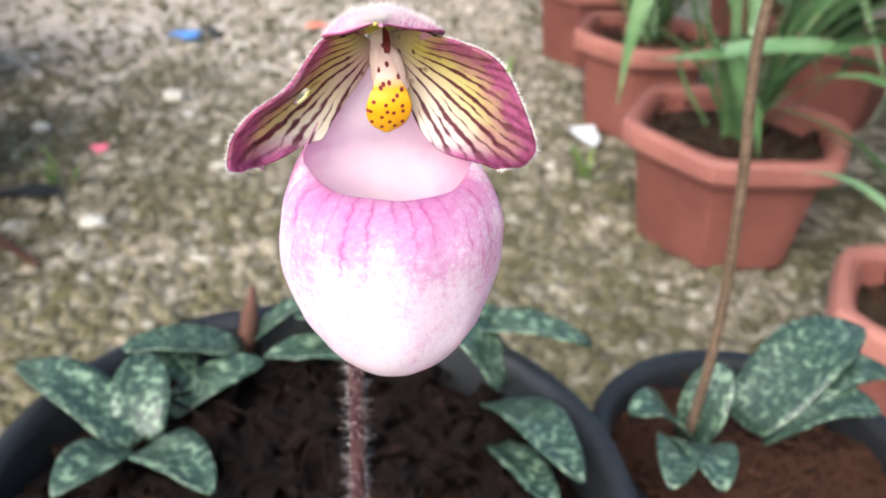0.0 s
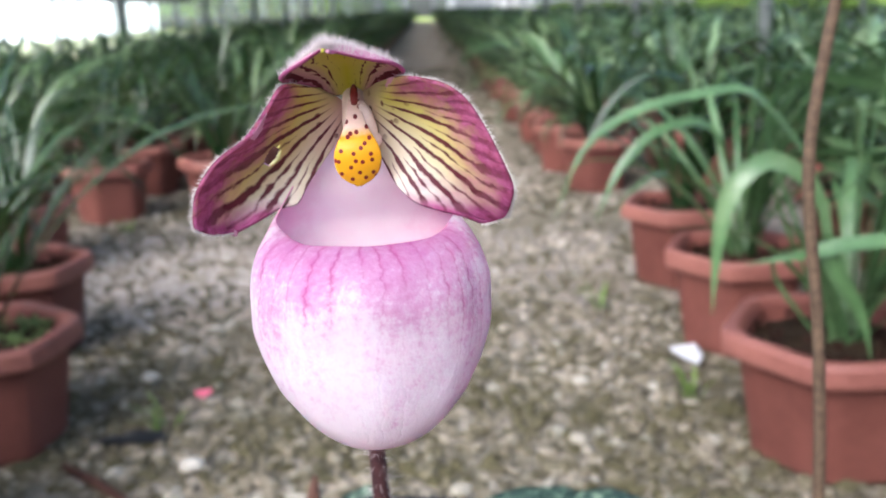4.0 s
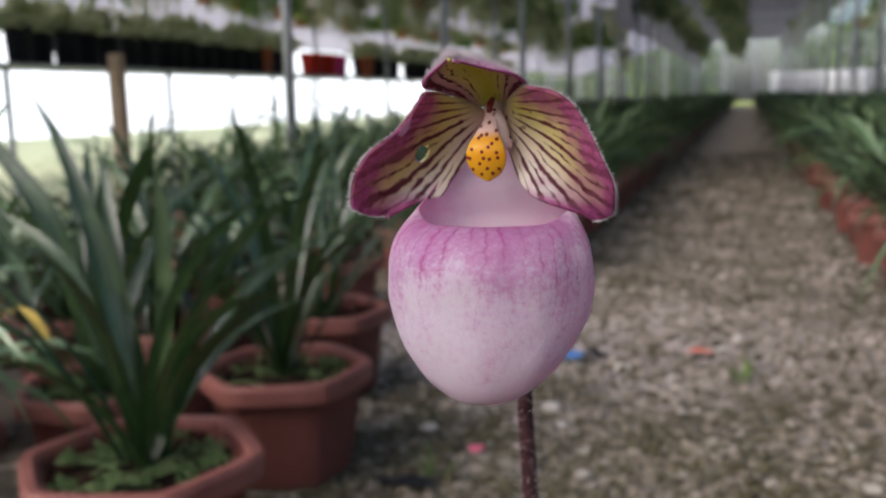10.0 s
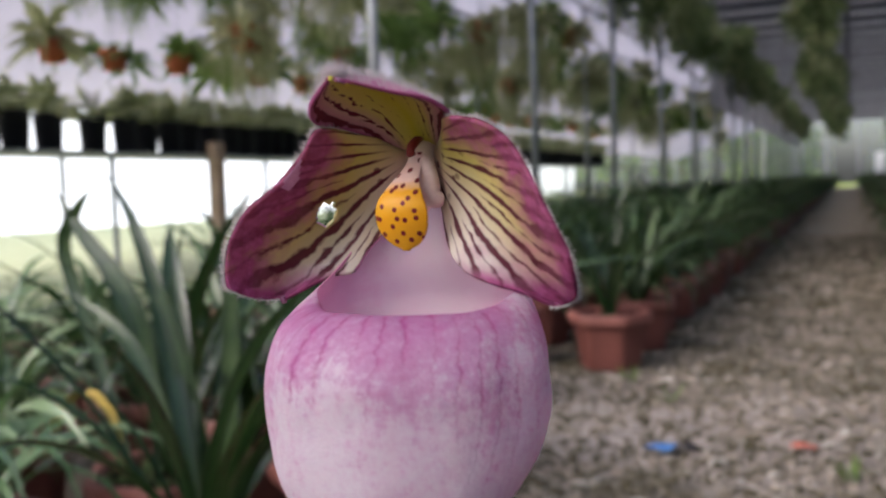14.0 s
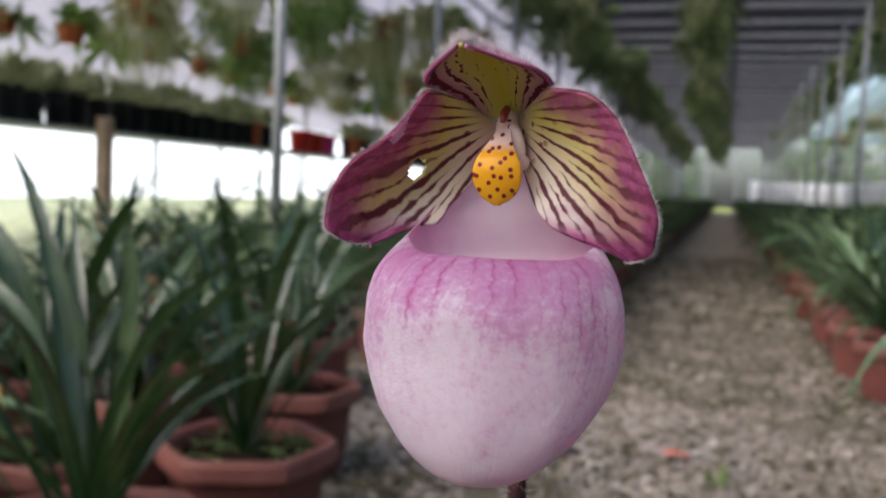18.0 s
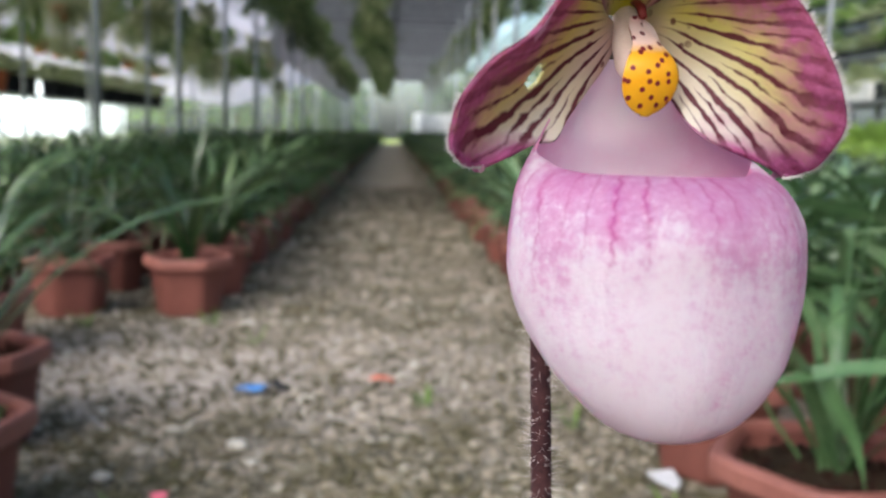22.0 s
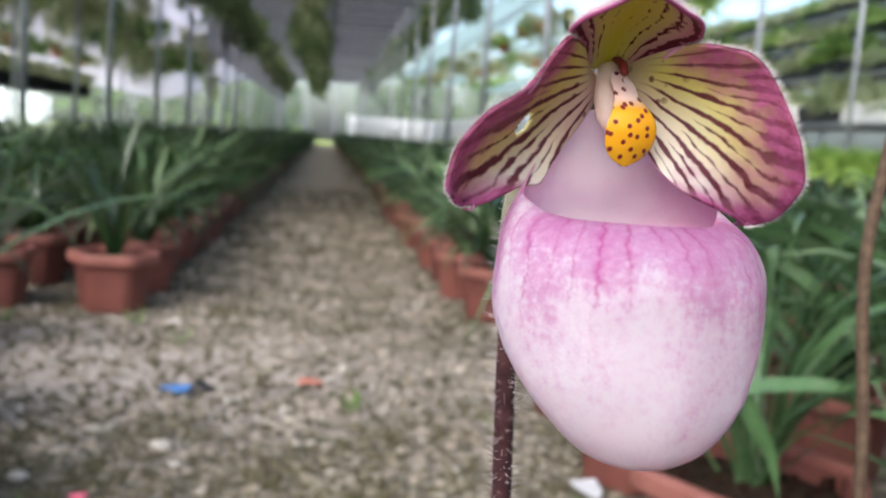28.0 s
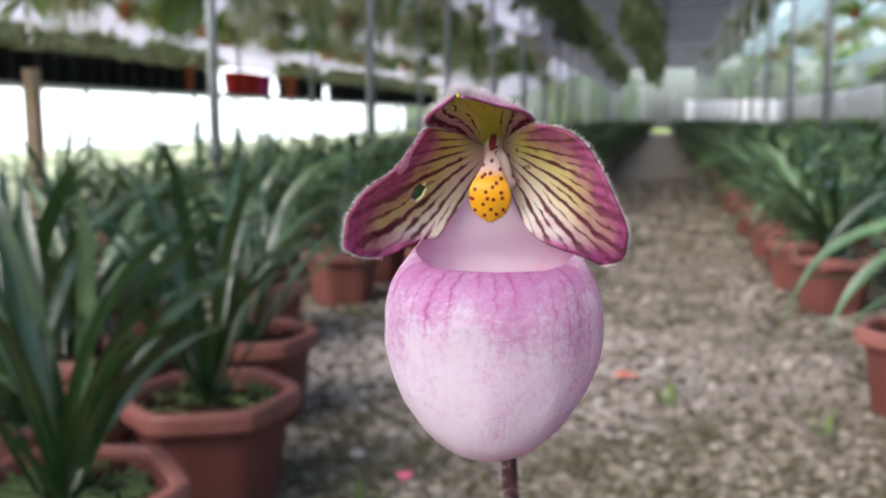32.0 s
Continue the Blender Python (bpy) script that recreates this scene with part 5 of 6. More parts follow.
MAROON = plain("maroon_hairy_stem", (0.022, 0.006, 0.009), (0.085, 0.034, 0.034), 320, 0.7, 0.2, 0.3, 0.0006)
RED_STALK = plain("red_stalk", (0.12, 0.010, 0.010), (0.26, 0.035, 0.030), 300, 0.5, 0.3, 0.2, 0.0005)
OLIVE = plain("olive_stem", (0.045, 0.026, 0.018), (0.14, 0.095, 0.062), 300, 0.7, 0.2, 0.3, 0.0006)
HAIR = plain("white_hair", (0.42, 0.36, 0.37), (0.62, 0.57, 0.57), 50, 0.6, 0.2, 0.0)
GREEN_FLESH = plain("ovary_green", (0.16, 0.15, 0.10), (0.32, 0.27, 0.22), 250, 0.6, 0.2, 0.2, 0.0006)
YELLOW = plain("yellow_petal", (0.62, 0.42, 0.02), (0.80, 0.60, 0.06), 120, 0.5, 0.25, 0.1, 0.0005)

MM = 0.001
TIP = Vector((0.0, 0.0, 0.612))
FACE = 5.0
flower = thing("slipper_orchid_flower", "pink and white slipper orchid bloom with veined petals, maroon stem", "orchid", pose(TIP.x, TIP.y, TIP.z, 0, 0, FACE))


# half-width and height of the pouch, toe to edge: round the front lip, at the flared sides, and up the neck at the back
TOE = [(0.0, -40.7), (0.25, -40.0), (0.44, -38.2), (0.63, -35.0), (0.81, -30.6), (0.945, -25.4), (1.0, -20.4)]
FRONT = TOE + [(1.0, -16.2), (0.965, -12.4), (0.885, -9.3), (0.77, -7.7), (0.66, -7.7), (0.58, -9.2)]
SIDE = TOE + [(0.99, -15.4), (0.955, -12.0), (0.905, -9.4), (0.855, -7.4), (0.81, -5.8), (0.77, -4.4)]
BACK = TOE + [(0.985, -14.0), (0.92, -9.6), (0.80, -6.0), (0.69, -2.6), (0.59, 0.9), (0.47, 4.2)]


def pouch_point(u, v):
    """u: round the pouch from the back, v: from the toe to the lip."""
    th = 2 * math.pi * (u - 0.5)
    a = abs(th)
    p = along(FRONT, v).lerp(along(SIDE, v), smoothstep(0.7, 1.75, a))
    p = p.lerp(along(BACK, v), smoothstep(1.55, 2.5, a))
    r, z = max(0.0, p.x), p.y
    # the upper edge climbs from the side flaps to the back
    z += v ** 5 * (4.2 * smoothstep(1.6, 2.6, abs(th)) - 1.0)
    rx, ry = 19.5 * r, (16.0 - 4.3 * smoothstep(-10, -2, z)) * r
    yc = -4.6 + 8.6 * smoothstep(-17, 3, z) - 8.6 * (1 - smoothstep(-44, -19, z))
    x, y = rx * math.sin(th) + 0.8, yc - ry * math.cos(th)
    wob = 0.45 * noise.noise((x * 0.10, y * 0.10, z * 0.09)) + 0.22 * noise.noise((x * 0.27, y * 0.27, z * 0.24))
    ridge = 0.16 * math.cos(th * 9) * smoothstep(0.15, 0.5, v)
    d = Vector((x, y - yc, 0))
    d = d.normalized() * (wob + ridge) if d.length > 0.5 else Vector((0, 0, 0))
    return (Vector((x, y, z)) + d) * MM


bm = bmesh.new()
grid_surface(bm, pouch_point, 96, 64)
uvl = bm.loops.layers.uv.verify()
for f in bm.faces:
    for lp in f.loops:
        q = lp[uvl].uv
        lp[uvl].uv = (q.x, q.y * (1 - 0.40 * smoothstep(0.9, 1.6, abs(2 * math.pi * (q.x - 0.5))) * smoothstep(0.70, 0.90, q.y)))
bmesh.ops.remove_doubles(bm, verts=bm.verts, dist=0.00002)
skin(bm, 0.00022)
for f in bm.faces:
    q = f.calc_center_median()
    if f.normal.dot(Vector((q.x, q.y + 0.004, 0.3 * (q.z + 0.022)))) < 0:
        f.material_index = 1
part("pouch", bm, POUCH, flower, "pale pink inflated pouch fading to white at the toe", other=POUCH_INSIDE)


def petal(side, upper, lower, bulge, hole=None):
    """A cupped petal between its lower and upper edge, each from base to tip."""
    def fn(u, v):
        p = along(lower, u).lerp(along(upper, u), v)
        p.y += bulge * math.sin(math.pi * v) * smoothstep(0.0, 0.4, u) * (1 - 0.6 * smoothstep(0.55, 1.0, u))
        p.y += 0.5 * noise.noise((p.x * 0.16, p.z * 0.16, 3.0 * side)) * (0.3 + u)
        edge = max(smoothstep(0.75, 1.0, v), smoothstep(0.8, 1.0, u))
        p.y += 0.7 * edge * math.sin(17 * u + 5 * v + side) * smoothstep(0.1, 0.3, u)
        return p * MM

    def keep(u, v):
        if hole is None:
            return True
        p = fn(u, v) / MM
        dx, dz = p.x - hole[0], p.z - hole[1]
        a = dx * 0.85 - dz * 0.5
        c = dx * 0.5 + dz * 0.85
        return (a / 1.0) ** 2 + (c / 1.9) ** 2 > 1
    bm = bmesh.new()
    grid_surface(bm, fn, 80, 60, keep)
    skin(bm, 0.0006)
    for f in bm.faces:
        if f.normal.y - 0.35 * side * f.normal.x - 0.25 * f.normal.z > 0:
            f.material_index = 1
    return fn, part("petal", bm, PETAL, flower, "drooping petal, yellow with maroon veins and a magenta margin", other=PETAL_BACK)


R_UP = [(2.8, 8.0, 14.3), (5.8, 1.0, 16.1), (7.8, -4.7, 17.0), (11.1, -6.5, 16.6), (14.1, -7.8, 15.7), (17.1, -8.8, 13.3), (19.4, -9.5, 9.7), (21.7, -9.3, 5.0), (24.0, -7.8, -0.3), (24.2, -6.0, -3.4), (23.7, -3.2, -6.6), (21.7, -1.0, -8.1), (20.0, 0.0, -8.4)]
R_LO = [(0.6, 9.2, 11.5), (2.2, 8.8, 7.0), (3.6, 6.0, 4.4), (4.8, 3.0, 1.8), (6.2, 0.6, -1.2), (8.7, -1.5, -3.7), (12.7, -2.0, -5.4), (16.1, -1.5, -6.5), (20.0, 0.0, -8.4)]
L_UP = [(-4.5, 8.0, 13.5), (-7.2, 1.0, 15.6), (-11.0, -4.0, 16.4), (-13.6, -4.5, 13.2), (-17.0, -5.0, 9.0), (-22.0, -5.2, 5.4), (-25.3, -5.2, 1.1), (-26.3, -5.0, -1.9), (-26.6, -3.5, -5.1),
        (-25.5, -2.0, -6.4), (-23.8, 0.0, -7.7), (-21.2, 1.5, -8.0)]
L_LO = [(-1.0, 9.2, 11.5), (-2.8, 9.2, 7.0), (-5.6, 8.2, 2.8), (-8.5, 6.5, -1.2), (-10.5, 5.0, -4.2), (-13.7, 4.0, -4.8), (-17.3, 3.0, -6.5), (-20.5, 2.5, -8.0), (-21.2, 1.5, -8.0)]
right_fn, right_petal = petal(1, R_UP, R_LO, 3.6)
left_fn, left_petal = petal(-1, L_UP, L_LO, 5.0, hole=(-14.2, 4.7))


HOOD_L = [(-4.5, 8.6, 13.6), (-7.3, 1.2, 15.9), (-11.2, -4.1, 16.7), (-9.6, -9.4, 19.4), (-4.7, -13.8, 21.9)]
HOOD_R = [(3.0, 8.6, 14.2), (5.9, 1.2, 16.4), (8.2, -4.7, 17.2), (4.6, -9.8, 19.8), (-3.4, -13.8, 22.0)]
HOOD_TOP = [(-0.6, 9.6, 14.0), (-1.0, 3.6, 18.8), (-1.8, -3.2, 21.3), (-2.8, -9.4, 22.2), (-4.1, -14.0, 22.0)]


def sepal_fn(u, v):
    """A hood: two side edges and a raised middle line, base to tip."""
    q = 2 * v - 1
    a, b, c = along(HOOD_L, u), along(HOOD_R, u), along(HOOD_TOP, u)
    p = a.lerp(b, v) + (c - (a + b) * 0.5) * (1 - q * q)
    p.y += 0.5 * noise.noise((p.x * 0.2, p.y * 0.2, 7.0))
    p.z += (0.5 * noise.noise((p.x * 0.18, p.y * 0.18, 17.0)) + 0.3 * math.sin(9 * u + 3 * q) * q * q) * smoothstep(0.1, 0.4, u)
    return p * MM


bm = bmesh.new()
grid_surface(bm, sepal_fn, 50, 50)
skin(bm, 0.0006)
for f in bm.faces:
    if f.normal.z > 0:
        f.material_index = 1
sepal = part("dorsal_sepal", bm, SEPAL, flower, "hooded yellow-green sepal with maroon veins, white and pink outside", other=SEPAL_BACK)


SHIELD_HALF = [(0.1, 0.0), (0.8, 0.5), (1.9, 1.1), (3.0, 2.4), (3.45, 4.1), (3.2, 5.7), (2.2, 7.5), (1.3, 9.4), (0.9, 11.2), (0.6, 13.0)]


def shield_fn(u, v):
    p = along(SHIELD_HALF, v)
    w, z = p.x, p.y
    q = 2 * u - 1
    y = 0.9 * q * q * (w / 3.95) - 2.2 * math.sin(math.pi * min(1.0, z / 11.0)) * (z < 11.0) + 5.2 * smoothstep(5.5, 13.0, z)
    return Vector((w * q, y, z - 0.2)) * MM


bm = bmesh.new()
grid_surface(bm, shield_fn, 20, 28)
skin(bm, 0.0009)
part("staminode", bm, SHIELD, flower, "yellow shield-shaped staminode with dark red spots")
bm = bmesh.new()
tube(bm, [(0, 0.0018, 0.0124), (0, 0.0028, 0.0137), (0.0001, 0.0048, 0.0146), (0.0001, 0.0068, 0.0149)], [0.0005, 0.0007, 0.0006, 0.0003], 10)
part("column_stalk", bm, RED_STALK, flower, "dark red stalk above the shield")
bm = bmesh.new()
tube(bm, [(0, 0.0062, 0.0045), (0, 0.0066, 0.006), (0, 0.0074, 0.009), (0, 0.0085, 0.012), (0, 0.0095, 0.0145)], [0.0009, 0.0018, 0.0022, 0.0021, 0.0016], 16)
part("column", bm, PALE, flower, "pale pink column behind the shield")
LOBE = [(0.6, 6.0, 12.2), (1.3, 4.6, 10.4), (1.7, 4.0, 8.4), (2.4, 3.8, 6.5), (4.0, 4.2, 5.9)]
for s in (1,):
    bm = bmesh.new()
    pts = [Vector((s * p.x, p.y, p.z)) * MM for p in (along(LOBE, k / 14) for k in range(15))]
    tube(bm, pts, [0.0007 + 0.0011 * math.sin(k / 14 * math.pi) ** 0.7 for k in range(15)], 12)
    part("lip_lobe", bm, PALE, flower, "pale cream curled lobe beside the column")

# ovary and stem
bm = bmesh.new()
OV = [(0, 9, 12), (0, 18, 9), (-0.8, 30, 3), (-1.8, 40, -6), (-2.2, 44, -16)]
tube(bm, [along(OV, k / 16) * MM for k in range(17)], [0.0026 + 0.0006 * math.sin(k / 16 * math.pi) for k in range(17)], 12)
ovary = part("ovary", bm, GREEN_FLESH, flower, "hairy greenish ovary arching behind the bloom")
bm = bmesh.new()
ST = [(-2.2, 44, -15.5), (-1.2, 45, -40), (0.6, 46, -75), (1.8, 47, -120), (3.0, 48, -175), (3.6, 48, -215)]
tube(bm, [along(ST, k / 30) * MM for k in range(31)], [0.0018 + 0.0005 * k / 30 for k in range(31)], 12)
flower_stem = part("stem", bm, MAROON, flower, "thin hairy maroon flower stem")


def hair(bm, p, d, ln, w):
    d = d.normalized()
    s = d.orthogonal().normalized() * w
    t = d.cross(s).normalized() * w
    v = [bm.verts.new(c) for c in (p + s, p - s * 0.5 + t * 0.87, p - s * 0.5 - t * 0.87, p + d * ln)]
    for f in ((0, 1, 3), (1, 2, 3), (2, 0, 3)):
        bm.faces.new([v[i] for i in f])


rng = random.Random(31)
bm = bmesh.new()
for k in range(1700):
    t = rng.random()
    c = along(ST, t) * MM
    a = rng.uniform(0, 6.28)
    d = Vector((math.cos(a), math.sin(a), rng.uniform(-0.2, 0.5)))
    hair(bm, c + d * 0.0016, d, rng.uniform(0.0018, 0.0046), 0.00005)
tagged(part("stem_hairs", bm, HAIR, flower_stem, "fine white hairs"), kind="stuff")
bm = bmesh.new()
for k in range(260):
    t = rng.random()
    c = along(OV, t) * MM
    a = rng.uniform(0, 6.28)
    d = Vector((math.cos(a), math.sin(a) * 0.5, math.sin(a)))
    hair(bm, c + d * 0.0024, d, rng.uniform(0.001, 0.002), 0.00006)
tagged(part("ovary_hairs", bm, HAIR, ovary, "fine white hairs"), kind="stuff")
for fn, leaf in ((right_fn, right_petal), (left_fn, left_petal)):
    bm = bmesh.new()
    for k in range(760):
        t = rng.random()
        p = fn(t, 1.0)
        q = fn(t, 0.9)
        d = (p - q).normalized() + Vector((rng.uniform(-0.5, 0.5), rng.uniform(-0.5, 0.5), rng.uniform(-0.5, 0.5)))
        hair(bm, p, d, rng.uniform(0.0005, 0.0013), 0.00005)
    tagged(part("petal_hairs", bm, HAIR, leaf, "fine white hairs along the petal edge"), kind="stuff")
bm = bmesh.new()
for k in range(1700):
    u, v = rng.random() ** 0.7, rng.random()
    p = sepal_fn(u, v)
    d = Vector((rng.uniform(-0.5, 0.5), rng.uniform(-0.8, 0.1), 1.0))
    hair(bm, p, d, rng.uniform(0.0008, 0.0018) * (1.5 if u > 0.85 else 1.0), 0.00004)
tagged(part("sepal_hairs", bm, HAIR, sepal, "fine white hairs on the back of the sepal"), kind="stuff")


# ---- the black pots and their mottled leaves ----
def round_pot(name, label, x, y, r, h, z0, rim_lip=0.006):
    top = thing(name, label, "flower pot", pose(x, y, z0), "black pots")
    bm = bmesh.new()
    n = 48
    prof = [(0.001, 0.0), (r * 0.74, 0.0), (r * 0.76, 0.006), (r * 0.94, h - 0.022), (r * 0.95, h - 0.02), (r, h - 0.018), (r + 0.002, h - 0.004), (r, h), (r - rim_lip, h), (r - rim_lip - 0.003, h - 0.006), (r * 0.9, h - 0.05)]
    loft(bm, [[Vector((q * math.cos(a), q * math.sin(a), z)) for a in [2 * math.pi * k / n for k in range(n)]] for q, z in prof])
    part("pot_wall", bm, BLACK, top)
    bm = bmesh.new()
    rng = random.Random(int(x * 1000))
    loft(bm, [[Vector((q * math.cos(a), q * math.sin(a), h - 0.030 + 0.012 * (1 - q / r) + rng.uniform(-0.002, 0.002))) for a in [2 * math.pi * k / 24 for k in range(24)]] for q in (0.001, r * 0.3, r * 0.6, r * 0.92)])
    part("soil", bm, BARK, top)
    bm = bmesh.new()
    for _ in range(520):
        a, q = rng.uniform(0, 6.28), r * 0.9 * math.sqrt(rng.random())
        s = rng.uniform(0.002, 0.0065)
        box(bm, -s * 1.6, s * 1.6, -s * 0.7, s * 0.7, -s * 0.3, s * 0.3, pose(q * math.cos(a), q * math.sin(a), h - 0.022 + 0.012 * (1 - q / r), rng.uniform(-40, 40), rng.uniform(-40, 40), rng.uniform(0, 360)))
    for _ in range(90):
        a, q = rng.uniform(0, 6.28), r * 0.85 * math.sqrt(rng.random())
        p = Vector((q * math.cos(a), q * math.sin(a), h - 0.016 + 0.012 * (1 - q / r)))
        d = Vector((rng.uniform(-1, 1), rng.uniform(-1, 1), rng.uniform(-0.25, 0.35))).normalized() * rng.uniform(0.008, 0.022)
        tube(bm, [p - d, p + Vector((0, 0, 0.003)), p + d], 0.0007, 4, cap=False)
    tagged(part("bark_mulch", bm, BARK, top, "brown bark chips and fibre", smooth=False), kind="stuff")
    return top


POT_Z = 0.20
pot_main = round_pot("black_flower_pot", "round black plastic pot filled with brown bark, holding the orchid", -0.018, 0.118, 0.124, 0.22, POT_Z)
pot_next = round_pot("black_flower_pot", "small black plastic pot beside the orchid's pot", 0.185, 0.165, 0.075, 0.19, POT_Z)
for x, y, r in ((-0.018, 0.118, 0.12), (0.185, 0.165, 0.09)):
    bm = bmesh.new()
    box(bm, x - r, x + r, y - r * 0.8, y + r * 0.8, 0, POT_Z)
    tagged(part("concrete_block", bm, CONCRETE, smooth=False), "plain grey concrete block under a black pot", "block")


def broad_leaf(parent, base, tip, width, arch=0.01, cup=0.22, tilt=0.0):
    """A tongue-shaped leaf from base to tip, in the pot's own frame."""
    a, b = Vector(base), Vector(tip)
    d = b - a
    side = Vector((-d.y, d.x, 0)).normalized()
    side = (side + Vector((0, 0, tilt))).normalized()

    def fn(u, v):
        w = width * 0.5 * (max(0.0, math.sin(math.pi * min(1.0, 0.10 + 0.895 * u) ** 0.8)) ** 0.6)
        q = 2 * v - 1
        p = a + d * u + Vector((0, 0, arch * math.sin(math.pi * u) - 0.3 * arch * u * u))
        return p + side * w * q + Vector((0, 0, cup * w * q * q + 0.0015 * noise.noise((u * 5, q, base[0] * 90))))
    bm = bmesh.new()
    grid_surface(bm, fn, 14, 6)
    thicken(bm, 0.0012)
    part("leaf", bm, MOTTLED, parent, "short leathery leaf mottled dark and silver green")


def in_pot(pot, p):
    return Vector(p) - pot.matrix_basis.translation


MAIN_LEAVES = [
    ((-0.050, 0.212, 0.414), (-0.100, 0.196, 0.428), 0.022, 0.004), ((-0.068, 0.193, 0.410), (-0.100, 0.206, 0.425), 0.020, 0.004),
    ((-0.087, 0.150, 0.412), (-0.140, 0.182, 0.432), 0.024, 0.008), ((-0.086, 0.152, 0.412), (-0.090, 0.190, 0.430), 0.023, 0.006),
    ((-0.086, 0.147, 0.412), (-0.052, 0.108, 0.428), 0.024, 0.008), ((-0.089, 0.147, 0.412), (-0.108, 0.110, 0.426), 0.022, 0.006),
    ((-0.080, 0.180, 0.405), (-0.040, 0.196, 0.420), 0.022, 0.004), ((-0.047, 0.224, 0.412), (-0.016, 0.226, 0.434), 0.014, 0.004),
    ((0.004, 0.212, 0.410), (-0.040, 0.202, 0.418), 0.020, 0.004), ((-0.004, 0.228, 0.408), (-0.026, 0.214, 0.432), 0.018, 0.004),
    ((0.070, 0.188, 0.410), (0.040, 0.206, 0.432), 0.026, 0.008), ((0.063, 0.176, 0.410), (0.084, 0.108, 0.428), 0.024, 0.008),
    ((0.050, 0.214, 0.424), (0.108, 0.190, 0.432), 0.020, 0.006), ((0.020, 0.225, 0.415), (0.070, 0.216, 0.432), 0.018, 0.004),
    ((0.060, 0.150, 0.408), (0.074, 0.100, 0.420), 0.016, 0.004),
]
for base, tip, w, arch in MAIN_LEAVES:
    broad_leaf(pot_main, in_pot(pot_main, base), in_pot(pot_main, tip), w, arch)
NEXT_LEAVES = [
    ((0.180, 0.172, 0.395), (0.245, 0.205, 0.432), 0.038, 0.012), ((0.150, 0.165, 0.394), (0.118, 0.158, 0.420), 0.024, 0.010),
    ((0.150, 0.163, 0.394), (0.164, 0.172, 0.432), 0.024, 0.004), ((0.147, 0.160, 0.394), (0.120, 0.108, 0.424), 0.022, 0.010),
    ((0.147, 0.160, 0.394), (0.140, 0.106, 0.424), 0.024, 0.010), ((0.188, 0.168, 0.394), (0.228, 0.150, 0.424), 0.030, 0.010), ((0.186, 0.175, 0.394), (0.250, 0.178, 0.424), 0.030, 0.014),
]
for base, tip, w, arch in NEXT_LEAVES:
    broad_leaf(pot_next, in_pot(pot_next, base), in_pot(pot_next, tip), w, arch)

# dry bud stub at the back of the pot
bm = bmesh.new()
tube(bm, [(-0.050, 0.222, 0.405), (-0.048, 0.224, 0.425), (-0.046, 0.226, 0.440)], [0.005, 0.004, 0.001], 8)
tagged(part("dry_bud", bm, TWIG), "withered brown bud standing in the pot bark", "bud")

# the yellow orchid beside it
yellow = thing("yellow_orchid", "tall brown-stemmed orchid with a yellow bloom in a black pot", "orchid")
bm = bmesh.new()
S2 = [(0.147, 0.16, 0.385), (0.150, 0.16, 0.45), (0.146, 0.16, 0.52), (0.139, 0.16, 0.58), (0.143, 0.16, 0.625), (0.151, 0.16, 0.67), (0.158, 0.160, 0.692), (0.158, 0.154, 0.711)]
tube(bm, [along(S2, k / 40) for k in range(41)], [0.0023 - 0.0005 * k / 40 for k in range(41)], 10)
part("stem", bm, OLIVE, yellow)


def yellow_pouch(u, v):
    th, ph = 2 * math.pi * u, math.pi * (0.02 + 0.78 * v)
    r = math.sin(ph)
    return Vector((0.162 + 0.017 * r * math.cos(th), 0.135 + 0.016 * r * math.sin(th), 0.685 - 0.022 * math.cos(ph)))


bm = bmesh.new()
grid_surface(bm, yellow_pouch, 32, 20)
bmesh.ops.remove_doubles(bm, verts=bm.verts, dist=0.00005)
thicken(bm, 0.0006)
part("pouch", bm, YELLOW, yellow, "bright yellow inflated pouch")
for az, ln in ((20, 0.04), (160, 0.04), (90, 0.035), (270, 0.03)):
    bm = bmesh.new()
    d = Vector((math.cos(radians(az)), 0.2, math.sin(radians(az)))).normalized()
    s = Vector((0, 1, 0)).cross(d).normalized()
    grid_surface(bm, lambda u, v: Vector((0.162, 0.150, 0.709)) + d * ln * u + s * (0.016 * math.sin(math.pi * min(1, 0.1 + 0.9 * u)) * (2 * v - 1)) - Vector((0, 0.012 * u * u, 0)), 14, 8)
    thicken(bm, 0.0006)
    part("petal", bm, YELLOW, yellow)


# ---- litter on the gravel ----
def scrap(name, x, y, material, label, category, pts, lift=0.012, h=0.002):
    """A small crumpled flat piece."""
    bm = bmesh.new()
    rng = random.Random(int(1000 * (x + 5)))
    n = len(pts)
    c = bm.verts.new((0, 0, lift + 0.006))
    ring = [bm.verts.new((px, py, lift + rng.uniform(-0.006, 0.008))) for px, py in pts]
    for k in range(n):
        bm.faces.new((c, ring[k], ring[(k + 1) % n]))
    thicken(bm, h)
    ob = part(name, bm, material, smooth=False)
    ob.matrix_basis = pose(x, y, 0)
    tagged(ob, label, category)


def blob(rx, ry, n, seed):
    r = random.Random(seed)
    return [(rx * r.uniform(0.7, 1.2) * math.cos(6.283 * k / n), ry * r.uniform(0.7, 1.2) * math.sin(6.283 * k / n)) for k in range(n)]


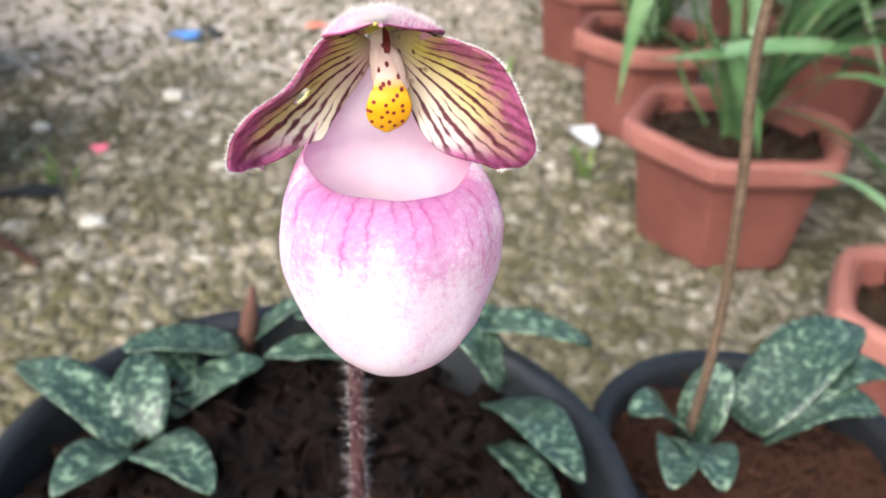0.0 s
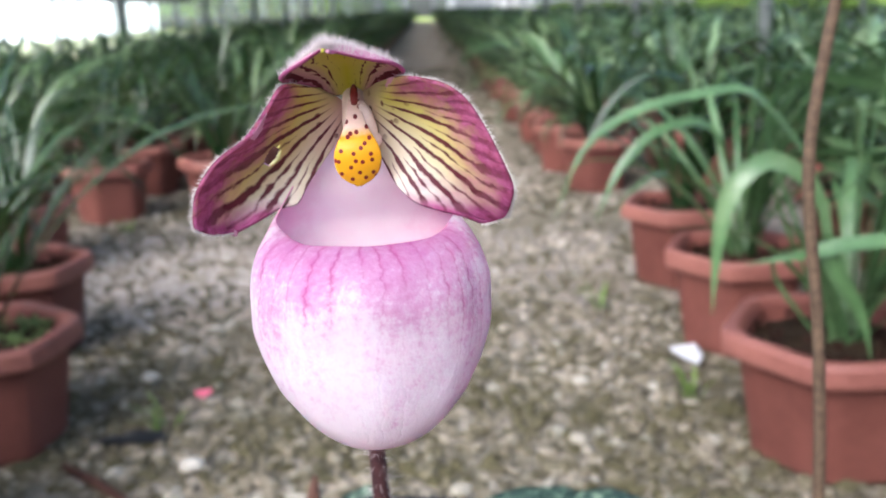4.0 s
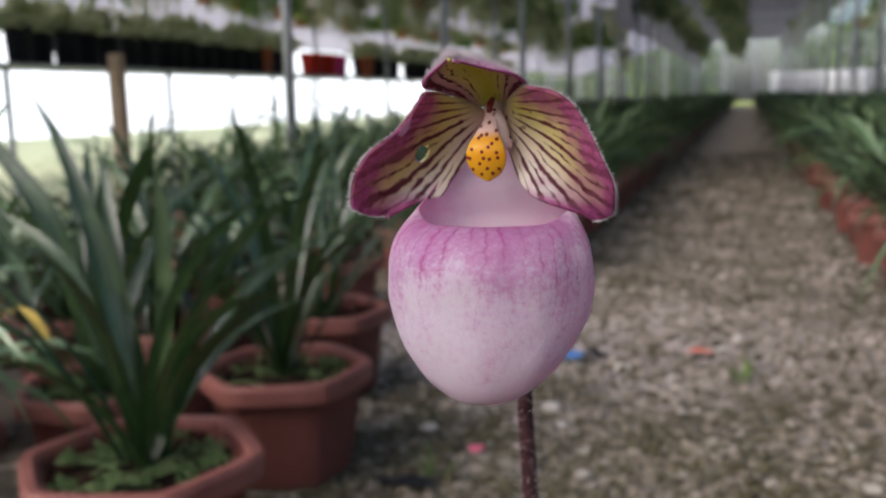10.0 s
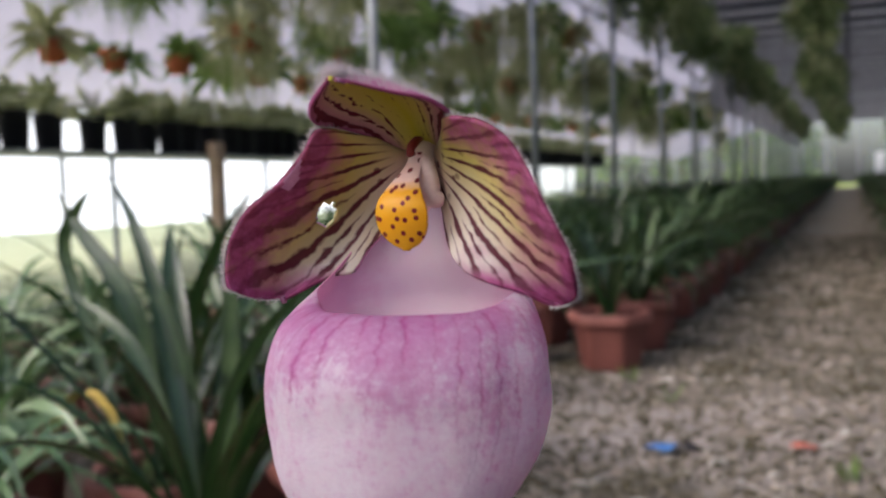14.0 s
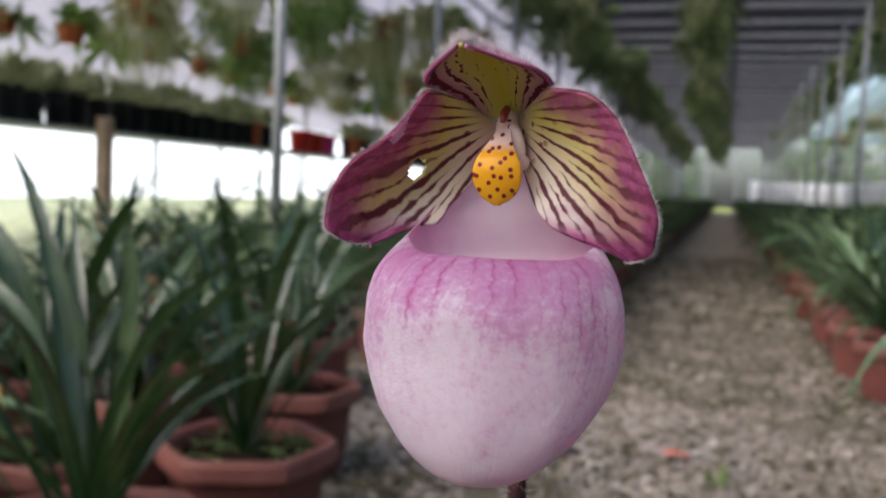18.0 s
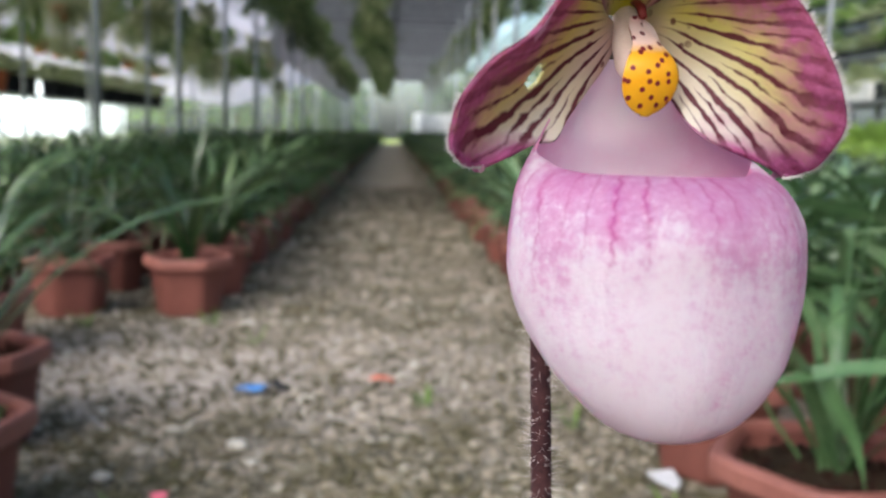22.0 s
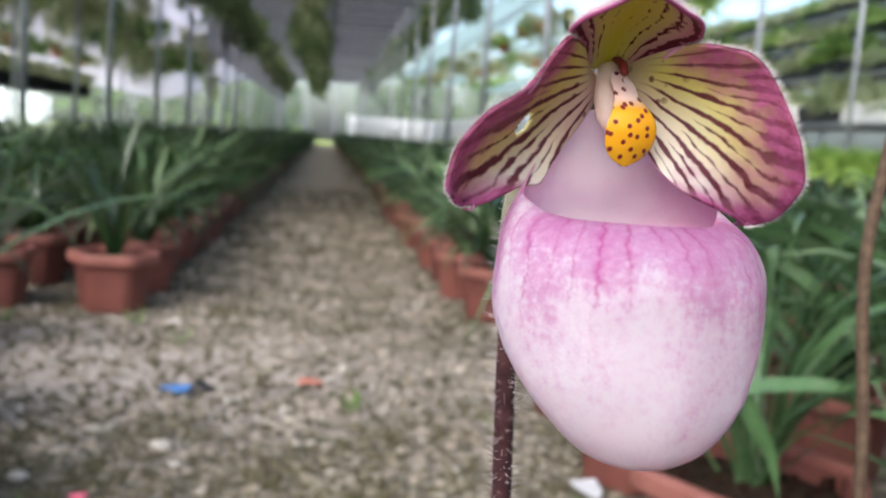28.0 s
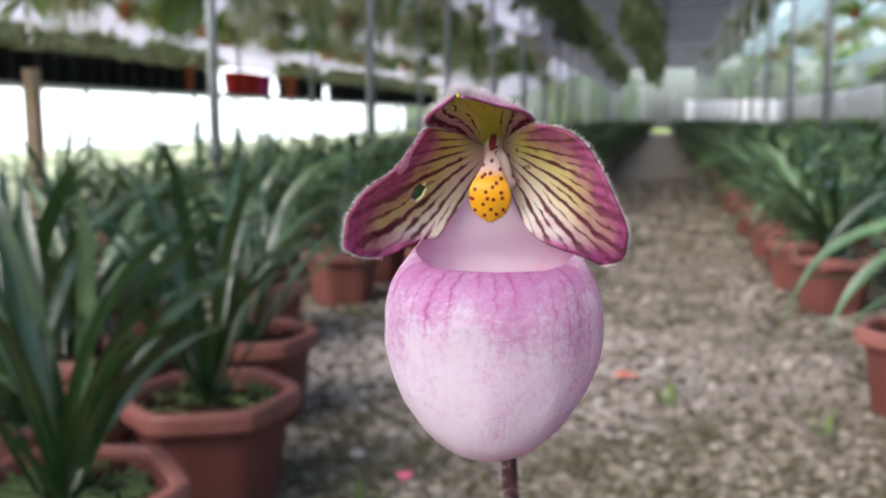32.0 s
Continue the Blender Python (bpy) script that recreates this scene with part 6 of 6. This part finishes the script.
scrap("foil_scrap", -0.341, 1.994, BLUEP, "crumpled blue foil scrap on the gravel", "litter", blob(0.040, 0.034, 9, 1), 0.016)
scrap("dark_scrap", -0.30, 2.03, BLACK, "dark plastic scrap on the gravel", "litter", blob(0.03, 0.02, 7, 2), 0.012)
scrap("fallen_petal", -0.046, 2.092, CORAL, "faded coral-red petal lying on the gravel", "petal", blob(0.036, 0.020, 8, 3), 0.012)
scrap("fallen_petal", -0.398, 1.355, ROSE, "small pink petal lying on the gravel", "petal", blob(0.016, 0.016, 7, 4), 0.012)
scrap("paper_tag", 0.46, 1.436, PAPER, "torn white paper tag on the gravel", "paper", [(-0.026, 0.04), (0.024, 0.044), (0.022, -0.014), (0.004, -0.048), (-0.018, -0.008)], 0.010)
scrap("black_scrap", -0.472, 1.19, BLACK, "dark rubber scrap on the gravel", "litter", blob(0.05, 0.028, 8, 5), 0.010)
for n, (x, y, s) in enumerate(((-0.317, 1.623, 0.022), (-0.36, 1.10, 0.020), (-0.20, 1.30, 0.014), (0.25, 1.35, 0.016), (-0.52, 1.45, 0.018))):
    bm = bmesh.new()
    bmesh.ops.create_icosphere(bm, subdivisions=2, radius=1.0)
    for v in bm.verts:
        v.co = Vector((v.co.x * s, v.co.y * s * 0.8, v.co.z * s * 0.5)) * (1 + 0.25 * noise.noise(v.co * 1.3 + Vector((n, 0, 0))))
    ob = part("pale_stone", bm, PALE_STONE)
    ob.matrix_basis = pose(x, y, 0.007)
    tagged(ob, "pale rounded stone on the gravel", "stone", "pale stones")
bm = bmesh.new()
tube(bm, [(-0.545, 1.10, 0.012), (-0.48, 1.04, 0.018), (-0.40, 0.97, 0.012)], [0.006, 0.008, 0.005], 7)
tagged(part("twig", bm, TWIG), "dark brown twig lying on the gravel", "twig")


def weed(x, y, seed, h=0.06):
    rng = random.Random(seed)
    top = thing("weed", "small bright green weed growing in the gravel", "weed", pose(x, y, 0), "weeds")
    for _ in range(9):
        bm = bmesh.new()
        strap_leaf(bm, rng, rng.uniform(0, 6.28), h * rng.uniform(0.6, 1.3), 0.006, radians(rng.uniform(50, 85)), radians(60), root=(0, 0, 0), n=4)
        part("blade", bm, PALE_LEAF, top)


for n, (x, y) in enumerate(((-0.436, 1.237), (-0.58, 2.74), (-0.95, 2.70), (0.05, 1.9), (0.42, 1.28), (0.36, 1.75), (-0.42, 2.5))):
    weed(x, y, 800 + n)
# a yellowed leaf hanging over the near pots
bm = bmesh.new()
strap_leaf(bm, random.Random(2), radians(-20), 0.34, 0.022, radians(60), radians(150), root=(-1.12, 0.95, 0.22))
tagged(part("yellowed_leaf", bm, DRY), "yellowed drooping strap leaf over the pots", "leaf")
